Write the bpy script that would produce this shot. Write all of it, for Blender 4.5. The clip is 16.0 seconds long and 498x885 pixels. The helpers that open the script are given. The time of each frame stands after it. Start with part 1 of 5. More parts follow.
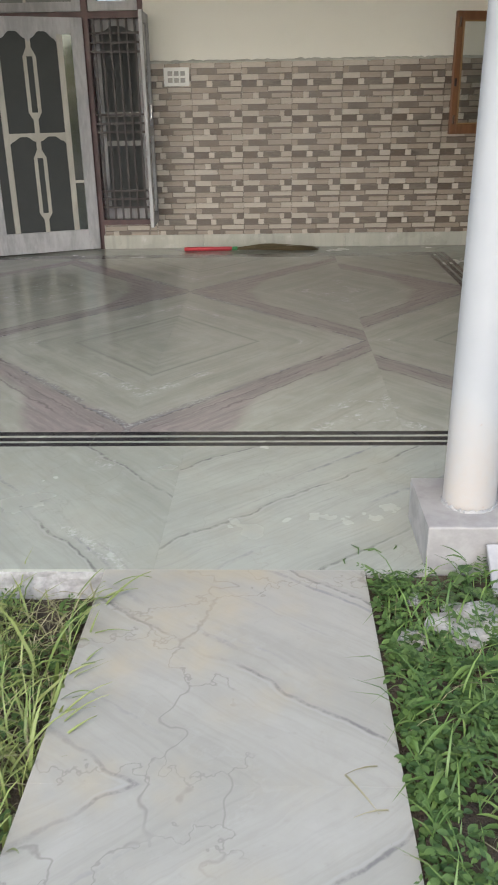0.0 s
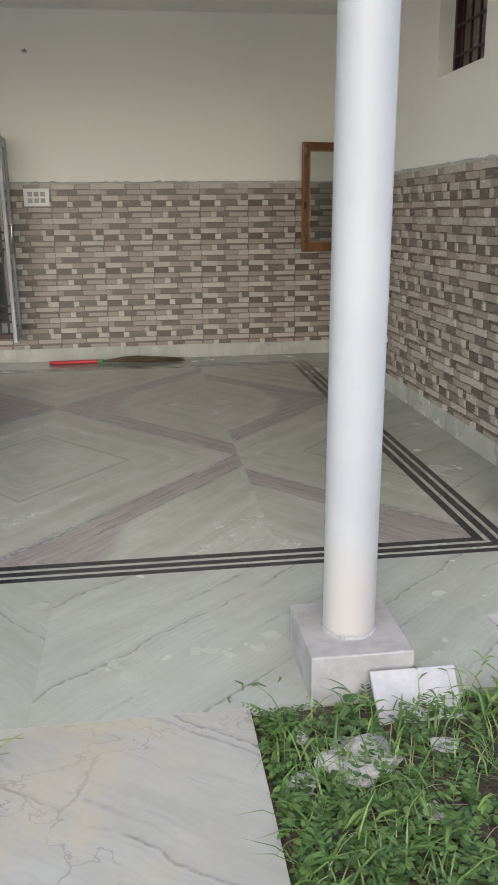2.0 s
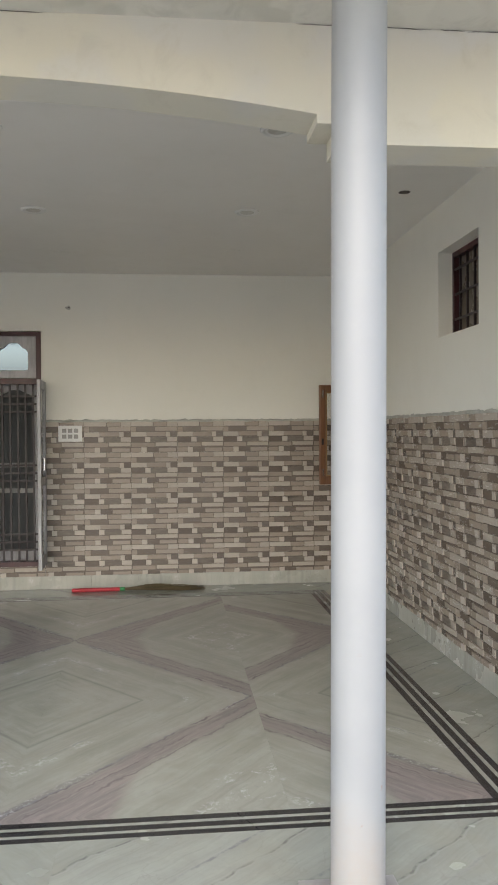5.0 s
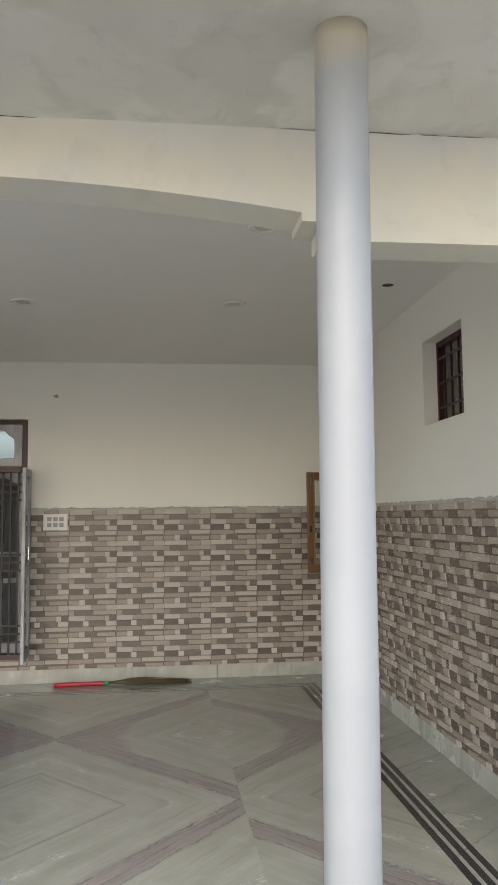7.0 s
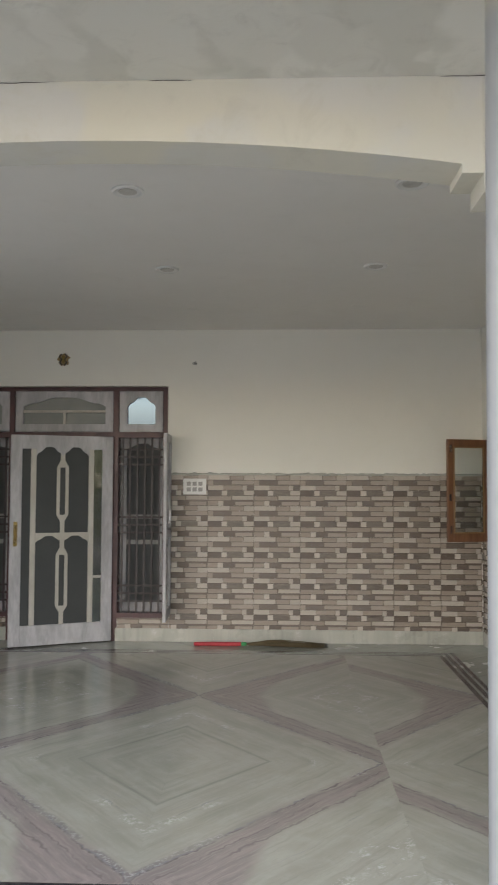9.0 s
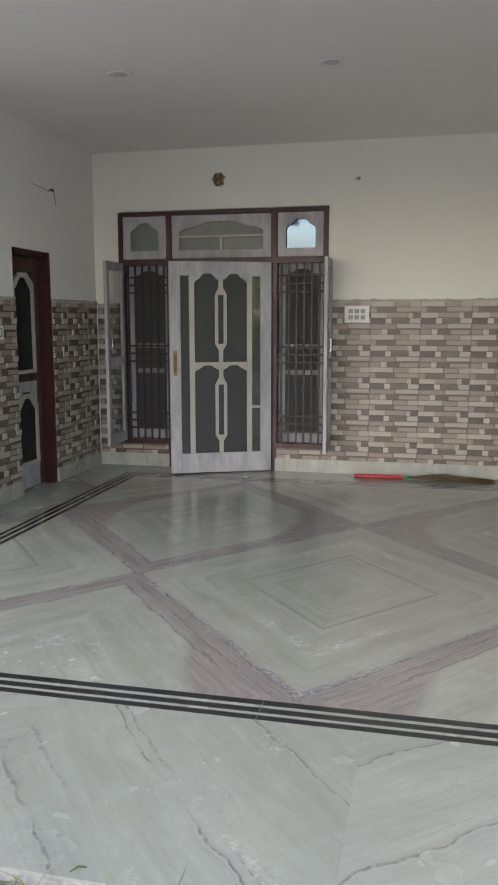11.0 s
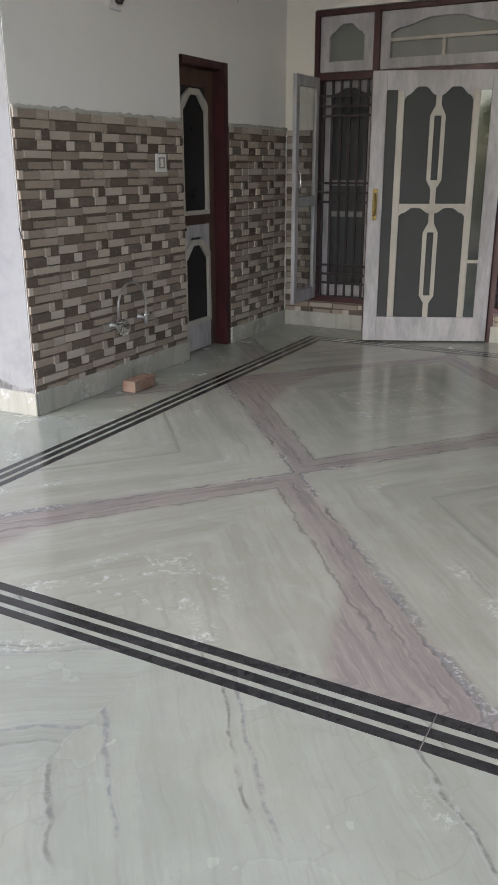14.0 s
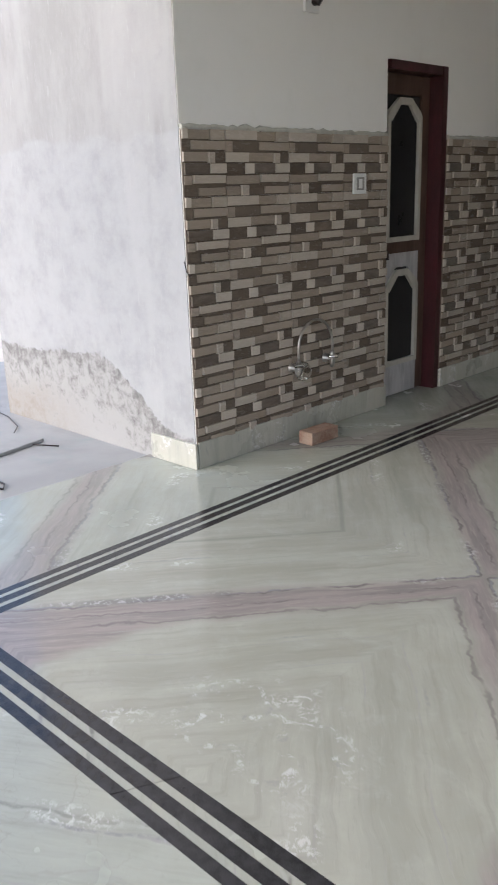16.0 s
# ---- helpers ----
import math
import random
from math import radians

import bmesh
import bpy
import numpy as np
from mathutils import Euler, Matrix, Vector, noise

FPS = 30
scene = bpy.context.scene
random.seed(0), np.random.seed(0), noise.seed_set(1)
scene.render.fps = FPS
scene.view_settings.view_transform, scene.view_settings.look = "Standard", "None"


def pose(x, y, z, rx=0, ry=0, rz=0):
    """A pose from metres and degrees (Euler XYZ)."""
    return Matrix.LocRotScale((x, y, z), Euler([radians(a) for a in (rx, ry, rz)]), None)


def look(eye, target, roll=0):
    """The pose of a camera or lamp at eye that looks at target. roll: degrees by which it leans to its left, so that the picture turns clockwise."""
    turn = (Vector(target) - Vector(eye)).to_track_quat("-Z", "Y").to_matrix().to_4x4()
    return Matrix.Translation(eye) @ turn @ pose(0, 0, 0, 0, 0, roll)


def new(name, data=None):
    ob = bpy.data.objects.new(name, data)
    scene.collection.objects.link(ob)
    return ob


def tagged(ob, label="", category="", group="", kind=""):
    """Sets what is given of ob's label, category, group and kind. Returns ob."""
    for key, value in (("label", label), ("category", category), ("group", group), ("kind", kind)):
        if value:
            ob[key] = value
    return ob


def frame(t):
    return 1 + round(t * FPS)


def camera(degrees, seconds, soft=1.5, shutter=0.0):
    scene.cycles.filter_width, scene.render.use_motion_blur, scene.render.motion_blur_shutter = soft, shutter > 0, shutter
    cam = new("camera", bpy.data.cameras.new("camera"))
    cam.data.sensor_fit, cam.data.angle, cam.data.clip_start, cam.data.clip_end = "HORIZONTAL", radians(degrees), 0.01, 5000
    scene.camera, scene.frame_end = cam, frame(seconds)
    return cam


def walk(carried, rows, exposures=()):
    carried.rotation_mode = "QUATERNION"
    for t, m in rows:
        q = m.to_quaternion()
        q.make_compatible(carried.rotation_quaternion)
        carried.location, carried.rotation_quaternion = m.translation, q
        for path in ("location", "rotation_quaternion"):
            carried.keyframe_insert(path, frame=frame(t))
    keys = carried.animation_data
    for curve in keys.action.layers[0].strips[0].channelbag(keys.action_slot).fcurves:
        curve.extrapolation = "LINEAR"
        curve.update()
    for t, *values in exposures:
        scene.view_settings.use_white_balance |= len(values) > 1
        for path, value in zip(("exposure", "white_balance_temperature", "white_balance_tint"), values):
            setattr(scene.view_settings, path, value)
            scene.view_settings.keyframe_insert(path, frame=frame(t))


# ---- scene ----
cam = camera(34.3, 16.0, soft=1.6, shutter=0.3)
PATH = [
    (0, (0.995, 0.113, 1.259), (0.926, 1.957, 0.488), -1.0),
    (0.5, (0.98, 0.19, 1.262), (1.017, 2.054, 0.538), -0.4),
    (1, (0.953, 0.273, 1.287), (1.104, 2.155, 0.628), -0.2),
    (1.5, (0.965, 0.254, 1.314), (1.185, 2.152, 0.723), -0.5),
    (2, (0.993, 0.173, 1.355), (1.245, 2.08, 0.806), -0.6),
    (2.5, (1.039, 0.113, 1.377), (1.31, 2.03, 0.874), -0.7),
    (3, (1.047, 0.089, 1.399), (1.322, 2.026, 0.982), 0.0),
    (3.5, (1.029, 0.092, 1.427), (1.239, 2.058, 1.122), 0.0),
    (4, (1.033, 0.085, 1.462), (1.217, 2.067, 1.273), -0.5),
    (4.5, (1.035, 0.068, 1.503), (1.224, 2.057, 1.403), -0.5),
    (5, (1.04, 0.059, 1.522), (1.242, 2.048, 1.492), -0.4),
    (7.5, (1.043, 0.092, 1.551), (1.278, 2.066, 1.768), -0.7),
    (8, (1.022, 0.084, 1.558), (1.183, 2.064, 1.797), -0.3),
    (8.5, (0.982, 0.105, 1.556), (1.044, 2.097, 1.721), 0.1),
    (9, (0.944, 0.111, 1.52), (0.867, 2.107, 1.625), 0.2),
    (9.5, (0.889, 0.135, 1.522), (0.698, 2.126, 1.543), 0.3),
    (11.8, (0.776, 0.624, 1.396), (0.239, 2.5, 0.957), -0.4),
    (12, (0.745, 0.686, 1.404), (0.187, 2.55, 0.939), -0.5),
    (12.5, (0.705, 0.863, 1.393), (0.047, 2.687, 0.905), -1.6),
    (13, (0.72, 1.094, 1.387), (-0.053, 2.868, 0.882), -1.9),
    (13.5, (0.712, 1.286, 1.375), (-0.149, 3.002, 0.812), -0.9),
    (14, (0.63, 1.493, 1.324), (-0.26, 3.164, 0.679), -0.2),
    (14.5, (0.574, 1.646, 1.312), (-0.398, 3.261, 0.643), -0.5),
    (15, (0.555, 1.865, 1.343), (-0.59, 3.378, 0.712), -1.0),
    (15.5, (0.54, 2.055, 1.326), (-0.717, 3.486, 0.716), -1.5),
    (16, (0.45, 2.241, 1.327), (-0.903, 3.59, 0.736), -2.0),
]
walk(cam, [(t, look(eye, target, roll)) for t, eye, target, roll in PATH],
     [(0, 1.26, 6350, 10), (1.5, 1.22, 6300, 11), (3, 1.1, 6350, 11), (4, 1.17, 6400, 10), (5, 1.17, 6400, 10), (9.5, 1.1, 6250, 11), (12, 1.2, 6050, 12), (14, 1.26, 6250, 13), (14.5, 1.35, 6250, 13), (16, 1.38, 6300, 13)])

# ---- world, sun, exposure ----
world = bpy.data.worlds.new("sky")
scene.world = world
world.use_nodes = True
wn = world.node_tree
sky = wn.nodes.new("ShaderNodeTexSky")
sky.sky_type, sky.sun_disc = "NISHITA", False
sky.sun_elevation, sky.sun_rotation = radians(38), radians(194)
sky.air_density, sky.dust_density, sky.ozone_density = 1.0, 2.5, 1.0
wn.links.new(sky.outputs[0], wn.nodes["Background"].inputs[0])
wn.nodes["Background"].inputs[1].default_value = 0.155
sun_data = bpy.data.lights.new("sun", "SUN")
sun_data.energy, sun_data.angle, sun_data.color = 0.72, radians(125), (0.94, 0.98, 1.0)
sun = new("sun", sun_data)
sun.matrix_world = look((-2.2, -9.0, 5.6), (0, 0, 0))

# ---- node helpers ----
class Nodes:
    """A material under construction, with short calls for the nodes it uses."""

    def __init__(self, name):
        self.m = bpy.data.materials.new(name)
        self.m.use_nodes = True
        self.t = self.m.node_tree
        self.b = self.t.nodes["Principled BSDF"]

    def n(self, kind):
        return self.t.nodes.new(kind)

    def plug(self, sock, v):
        if isinstance(v, bpy.types.NodeSocket):
            self.t.links.new(v, sock)
        elif v is not None:
            sock.default_value = v

    def math(self, op, a, b=None, c=None):
        node = self.n("ShaderNodeMath")
        node.operation = op
        for i, v in enumerate((a, b, c)):
            self.plug(node.inputs[i], v)
        return node.outputs[0]

    def ramp(self, v, lo, hi, a=0.0, b=1.0):
        node = self.n("ShaderNodeMapRange")
        node.interpolation_type = "SMOOTHSTEP"
        for i, x in enumerate((v, lo, hi, a, b)):
            self.plug(node.inputs[i], x)
        return node.outputs[0]

    def xyz(self, x, y, z):
        node = self.n("ShaderNodeCombineXYZ")
        for i, v in enumerate((x, y, z)):
            self.plug(node.inputs[i], v)
        return node.outputs[0]

    def pos(self):
        return self.n("ShaderNodeNewGeometry").outputs["Position"]

    def split(self, v):
        node = self.n("ShaderNodeSeparateXYZ")
        self.plug(node.inputs[0], v)
        return node.outputs

    def noise(self, vec, scale, detail=4.0, rough=0.55, warp=0.0):
        node = self.n("ShaderNodeTexNoise")
        self.plug(node.inputs["Vector"], vec)
        node.inputs["Scale"].default_value = scale
        node.inputs["Detail"].default_value = detail
        node.inputs["Roughness"].default_value = rough
        node.inputs["Distortion"].default_value = warp
        return node.outputs["Fac"]

    def mix(self, f, a, b):
        node = self.n("ShaderNodeMix")
        node.data_type = "RGBA"
        self.plug(node.inputs["Factor"], f)
        for i, v in ((6, a), (7, b)):
            self.plug(node.inputs[i], (*v, 1.0) if isinstance(v, tuple) else v)
        return node.outputs[2]

    def finish(self, color, rough=0.5, metal=0.0, height=None, bump=0.2, depth=0.01, spec=None):
        self.plug(self.b.inputs["Base Color"], (*color, 1.0) if isinstance(color, tuple) else color)
        self.plug(self.b.inputs["Roughness"], rough)
        self.plug(self.b.inputs["Metallic"], metal)
        if spec is not None:
            self.plug(self.b.inputs["Specular IOR Level"], spec)
        if height is not None:
            node = self.n("ShaderNodeBump")
            node.inputs["Strength"].default_value = bump
            node.inputs["Distance"].default_value = depth
            self.plug(node.inputs["Height"], height)
            self.t.links.new(node.outputs[0], self.b.inputs["Normal"])
        return self.m


def surface(name, a, b, scale=6.0, rough=0.6, bump=0.15, metal=0.0, fine=60.0, stretch=None, depth=0.004, per_piece=0.0, spec=None):
    """Two tones in large patches, a finer grain, and relief."""
    g = Nodes(name)
    p = g.pos()
    if stretch:
        s = g.split(p)
        p = g.xyz(*[g.math("MULTIPLY", s[i], stretch[i]) for i in range(3)])
    big, small = g.noise(p, scale, 5.0, 0.6, 0.3), g.noise(p, fine, 3.0, 0.6)
    f = g.math("ADD", g.math("MULTIPLY", big, 0.7), g.math("MULTIPLY", small, 0.3))
    col = g.mix(g.ramp(f, 0.36, 0.64), a, b)
    if per_piece:
        r = g.n("ShaderNodeObjectInfo").outputs["Random"]
        hsv = g.n("ShaderNodeHueSaturation")
        g.plug(hsv.inputs["Value"], g.ramp(r, 0.0, 1.0, 1.0 - per_piece, 1.0 + per_piece))
        g.plug(hsv.inputs["Color"], col)
        col = hsv.outputs[0]
    rr = g.ramp(big, 0.3, 0.7, max(rough - 0.08, 0.03), min(rough + 0.08, 1.0))
    return g.finish(col, rr, metal, small, bump, depth, spec)


# ---- materials ----
def marble(name, cx, hx, cy, hy, A, B, pink, ground, rough=0.16, vein=1.0, quartz_amount=0.6, ochre=0.0, bold=0.0, grain=1.0, cracks=0.3):
    """Book-matched marble: the figure is mirrored about (cx, cy), every hx and hy metres; its veins run where A*u + B*v is constant."""
    g = Nodes(name)
    p = g.pos()
    x, y, z = g.split(p)
    u = g.math("PINGPONG", g.math("SUBTRACT", x, cx), hx)
    v = g.math("PINGPONG", g.math("SUBTRACT", y, cy), hy)
    uv = g.xyz(u, v, z)
    wide, mid, fine = [g.math("SUBTRACT", g.noise(uv, f, 2.0, 0.5), 0.5) for f in (1.5, 6.0, 24.0)]
    d0 = g.math("ADD", g.math("MULTIPLY", u, A), g.math("MULTIPLY", v, B))
    bend = g.math("ADD", g.math("MULTIPLY", wide, 0.075), g.math("ADD", g.math("MULTIPLY", mid, 0.034), g.math("MULTIPLY", fine, 0.006)))
    d = g.math("ADD", d0, bend)
    e = g.math("SUBTRACT", g.math("MULTIPLY", u, B), g.math("MULTIPLY", v, A))

    def band(freq, stretch, seed, det=4.0):
        return g.noise(g.xyz(g.math("MULTIPLY", d, freq), g.math("MULTIPLY", e, stretch), seed), 1.0, det, 0.6)

    def lines(freq, shift, w, mask):
        k = g.math("PINGPONG", g.math("ADD", g.math("MULTIPLY", d, freq), g.math("ADD", shift, g.math("ADD", g.math("MULTIPLY", mid, 0.05), g.math("MULTIPLY", fine, 0.018)))), 0.5)
        return g.math("MULTIPLY", g.ramp(k, w * 0.25, w, 1.0, 0.0), mask)

    soft, streak, hair = band(8.0, 0.8, 1.0), band(36.0, 1.6, 3.0), band(95.0, 9.0, 5.0)
    cloud, grit = g.noise(p, 1.2, 3.0), g.noise(p, 48.0, 4.0, 0.7)
    col = g.mix(g.ramp(soft, 0.34, 0.66), ground, tuple(c * (1.0 - 0.18 * grain) for c in ground))
    col = g.mix(g.ramp(cloud, 0.40, 0.7, 0.0, 0.5), col, tuple(c * k for c, k in zip(ground, (1.14, 1.13, 1.15))))
    mottle, speck = g.noise(p, 7.0, 6.0, 0.7, 0.4), g.noise(p, 26.0, 4.0, 0.7)
    col = g.mix(g.ramp(mottle, 0.46, 0.66, 0.0, 0.32), col, tuple(c * k for c, k in zip(ground, (0.84, 0.83, 0.80))))
    col = g.mix(g.ramp(mottle, 0.48, 0.32, 0.0, 0.30), col, tuple(c * k for c, k in zip(ground, (1.15, 1.16, 1.20))))
    col = g.mix(g.ramp(speck, 0.60, 0.70, 0.0, 0.22), col, tuple(c * 0.72 for c in ground))
    col = g.mix(g.ramp(streak, 0.50, 0.72, 0.0, 0.42 * grain), col, tuple(c * 0.70 for c in ground))
    col = g.mix(g.ramp(hair, 0.56, 0.72, 0.0, 0.22 * grain), col, tuple(c * 0.62 for c in ground))
    col = g.mix(g.ramp(g.math("SUBTRACT", 1.0, hair), 0.56, 0.72, 0.0, 0.20 * grain), col, tuple(min(0.85, c * 1.25) for c in ground))
    if pink:
        # a rose band, sharp along its inner edge, that spreads into a patch at one end
        grow = g.ramp(e, -0.30, -0.95, 0.0, 0.24)
        half = g.math("ADD", 0.082, g.math("MULTIPLY", grow, 0.5))
        inside = g.math("SUBTRACT", g.math("ABSOLUTE", g.math("SUBTRACT", d, g.math("ADD", 0.985, half))), half)
        ragged = g.math("ADD", inside, g.math("ADD", g.math("MULTIPLY", g.math("SUBTRACT", streak, 0.5), 0.07), g.math("MULTIPLY", g.math("SUBTRACT", cloud, 0.5), 0.16)))
        rose = g.mix(g.ramp(band(26.0, 1.4, 9.0), 0.32, 0.68), (0.285, 0.246, 0.240), (0.195, 0.168, 0.170))
        rose = g.mix(g.ramp(hair, 0.5, 0.7, 0.0, 0.45), rose, (0.38, 0.335, 0.315))
        col = g.mix(g.ramp(ragged, -0.05, 0.045, 0.80 * pink, 0.0), col, rose)
        for at, w, f in ((0.995, 0.006, 0.75), (1.075, 0.004, 0.55), (1.15, 0.005, 0.5)):
            line = g.math("ABSOLUTE", g.math("SUBTRACT", g.math("ADD", d, g.math("MULTIPLY", fine, 0.03)), at))
            line = g.math("MULTIPLY", g.ramp(line, w * 0.4, w * 2.0, 1.0, 0.0), g.ramp(g.noise(uv, 5.0, 2.0), 0.36, 0.56))
            col = g.mix(g.math("MULTIPLY", line, f * pink), col, (0.125, 0.108, 0.112))
        rim = g.math("ABSOLUTE", g.math("SUBTRACT", d, g.math("ADD", 0.975, g.math("MULTIPLY", mid, 0.05))))
        rim = g.math("MULTIPLY", g.ramp(rim, 0.008, 0.034, 1.0, 0.0), g.math("MULTIPLY", g.ramp(e, 0.15, -0.45), g.ramp(g.noise(p, 3.4, 3.0), 0.42, 0.56)))
        col = g.mix(g.math("MULTIPLY", rim, 0.6 * pink), col, g.mix(g.ramp(grit, 0.50, 0.60), (0.165, 0.16, 0.165), (0.44, 0.44, 0.455)))
        thin = g.math("ABSOLUTE", g.math("SUBTRACT", d0, g.math("ADD", 0.455, g.math("MULTIPLY", mid, 0.02))))
        col = g.mix(g.math("MULTIPLY", g.ramp(thin, 0.002, 0.018, 0.55 * pink, 0.0), g.ramp(cloud, 0.35, 0.55, 0.5, 1.0)), col, (0.19, 0.195, 0.175))
    m1, m2 = g.ramp(g.noise(uv, 1.3, 2.0), 0.47, 0.58), g.ramp(g.noise(uv, 2.1, 2.0), 0.50, 0.60)
    uneven = g.ramp(g.noise(uv, 24.0, 4.0, 0.7), 0.36, 0.60, 0.12, 1.0)
    col = g.mix(g.math("MULTIPLY", g.math("MULTIPLY", lines(2.9, 0.13, 0.026, m1), uneven), min(0.95, 0.8 * vein)), col, (0.22, 0.225, 0.235))
    col = g.mix(g.math("MULTIPLY", g.math("MULTIPLY", lines(6.3, 0.41, 0.030, m2), uneven), 0.6 * vein), col, (0.30, 0.30, 0.29))
    if bold:
        # strong diagonal veins with a pale companion, and close parallel streaks
        wander = g.ramp(g.noise(uv, 2.4, 3.0), 0.34, 0.52, 0.1, 1.0)
        col = g.mix(g.math("MULTIPLY", g.ramp(band(60.0, 2.2, 13.0), 0.50, 0.66), 0.34 * bold * grain), col, tuple(c * 0.66 for c in ground))
        col = g.mix(g.math("MULTIPLY", lines(2.3, 0.30, 0.070, wander), 0.28 * bold), col, tuple(c * 0.72 for c in ground))
        col = g.mix(g.math("MULTIPLY", lines(2.3, 0.325, 0.014, wander), 0.3 * bold), col, (0.43, 0.43, 0.425))
        col = g.mix(g.math("MULTIPLY", g.math("MULTIPLY", lines(2.3, 0.30, 0.017, wander), uneven), min(1.0, 1.0 * bold)), col, (0.15, 0.15, 0.148))
    # broken quartz along some veins
    quartz = g.math("MULTIPLY", lines(2.9, 0.06, 0.16, g.ramp(g.noise(uv, 1.7, 2.0), 0.53, 0.60)), g.ramp(g.noise(p, 34.0, 5.0, 0.75, 0.6), 0.50, 0.60))
    col = g.mix(g.math("MULTIPLY", quartz, quartz_amount), col, (0.76, 0.76, 0.78))
    hairline = g.n("ShaderNodeTexVoronoi")
    hairline.feature = "DISTANCE_TO_EDGE"
    bent = g.n("ShaderNodeVectorMath")
    bent.operation = "ADD"
    wob = g.math("MULTIPLY", mid, 0.35)
    g.plug(bent.inputs[0], p)
    g.plug(bent.inputs[1], g.xyz(wob, g.math("MULTIPLY", fine, 0.2), 0.0))
    g.plug(hairline.inputs["Vector"], bent.outputs[0])
    hairline.inputs["Scale"].default_value = 2.6
    near_edge = g.ramp(hairline.outputs["Distance"], 0.0, 0.006 + 0.007 * bold, 1.0, 0.0)
    col = g.mix(g.math("MULTIPLY", near_edge, g.ramp(g.noise(p, 2.2, 2.0), 0.48 - 0.08 * bold, 0.58 - 0.08 * bold, 0.0, min(1.0, 0.7 * vein * cracks))), col, (0.24, 0.235, 0.21))
    if pink:
        # a bright crystalline nest among the pale slabs
        away = g.math("ADD", g.math("POWER", g.math("ABSOLUTE", g.math("SUBTRACT", u, 1.06)), 2.0), g.math("POWER", g.math("ABSOLUTE", g.math("SUBTRACT", v, 1.14)), 2.0))
        nest = g.math("MULTIPLY", g.ramp(g.math("POWER", away, 0.5), 0.08, 0.26, 1.0, 0.0), g.ramp(g.noise(uv, 7.5, 3.0, 0.6, 1.2), 0.52, 0.60))
        shard = g.noise(p, 26.0, 6.0, 0.78, 0.8)
        col = g.mix(g.math("MULTIPLY", nest, g.ramp(shard, 0.50, 0.58, 0.0, 0.65)), col, (0.56, 0.57, 0.59))
        col = g.mix(g.math("MULTIPLY", nest, g.ramp(shard, 0.46, 0.40, 0.0, 0.5)), col, (0.24, 0.25, 0.25))
    if ochre:
        col = g.mix(g.ramp(g.noise(uv, 3.0, 4.0, 0.6), 0.44, 0.72, 0.0, ochre), col, (0.43, 0.37, 0.25))
    hsv = g.n("ShaderNodeHueSaturation")
    g.plug(hsv.inputs["Value"], g.ramp(g.n("ShaderNodeObjectInfo").outputs["Random"], 0.0, 1.0, 0.97, 1.03))
    g.plug(hsv.inputs["Color"], col)
    smear = g.noise(p, 3.0, 4.0)
    return g.finish(hsv.outputs[0], g.ramp(smear, 0.35, 0.7, rough, rough + 0.12), 0.0, g.noise(p, 7.0, 2.0), 0.02, 0.002)


def plaster(name, a, b, stain, amount, bump=0.12):
    g = Nodes(name)
    p = g.pos()
    big, mid, fine = g.noise(p, 0.9, 4.0, 0.6, 0.4), g.noise(p, 5.0, 5.0, 0.65, 0.5), g.noise(p, 120.0, 2.0)
    col = g.mix(g.ramp(big, 0.35, 0.65), a, b)
    col = g.mix(g.ramp(mid, 0.5, 0.8, 0.0, amount), col, stain)
    return g.finish(col, g.ramp(mid, 0.3, 0.7, 0.7, 0.88), 0.0, g.math("ADD", g.math("MULTIPLY", mid, 1.5), g.math("MULTIPLY", fine, 0.4)), bump, 0.004)


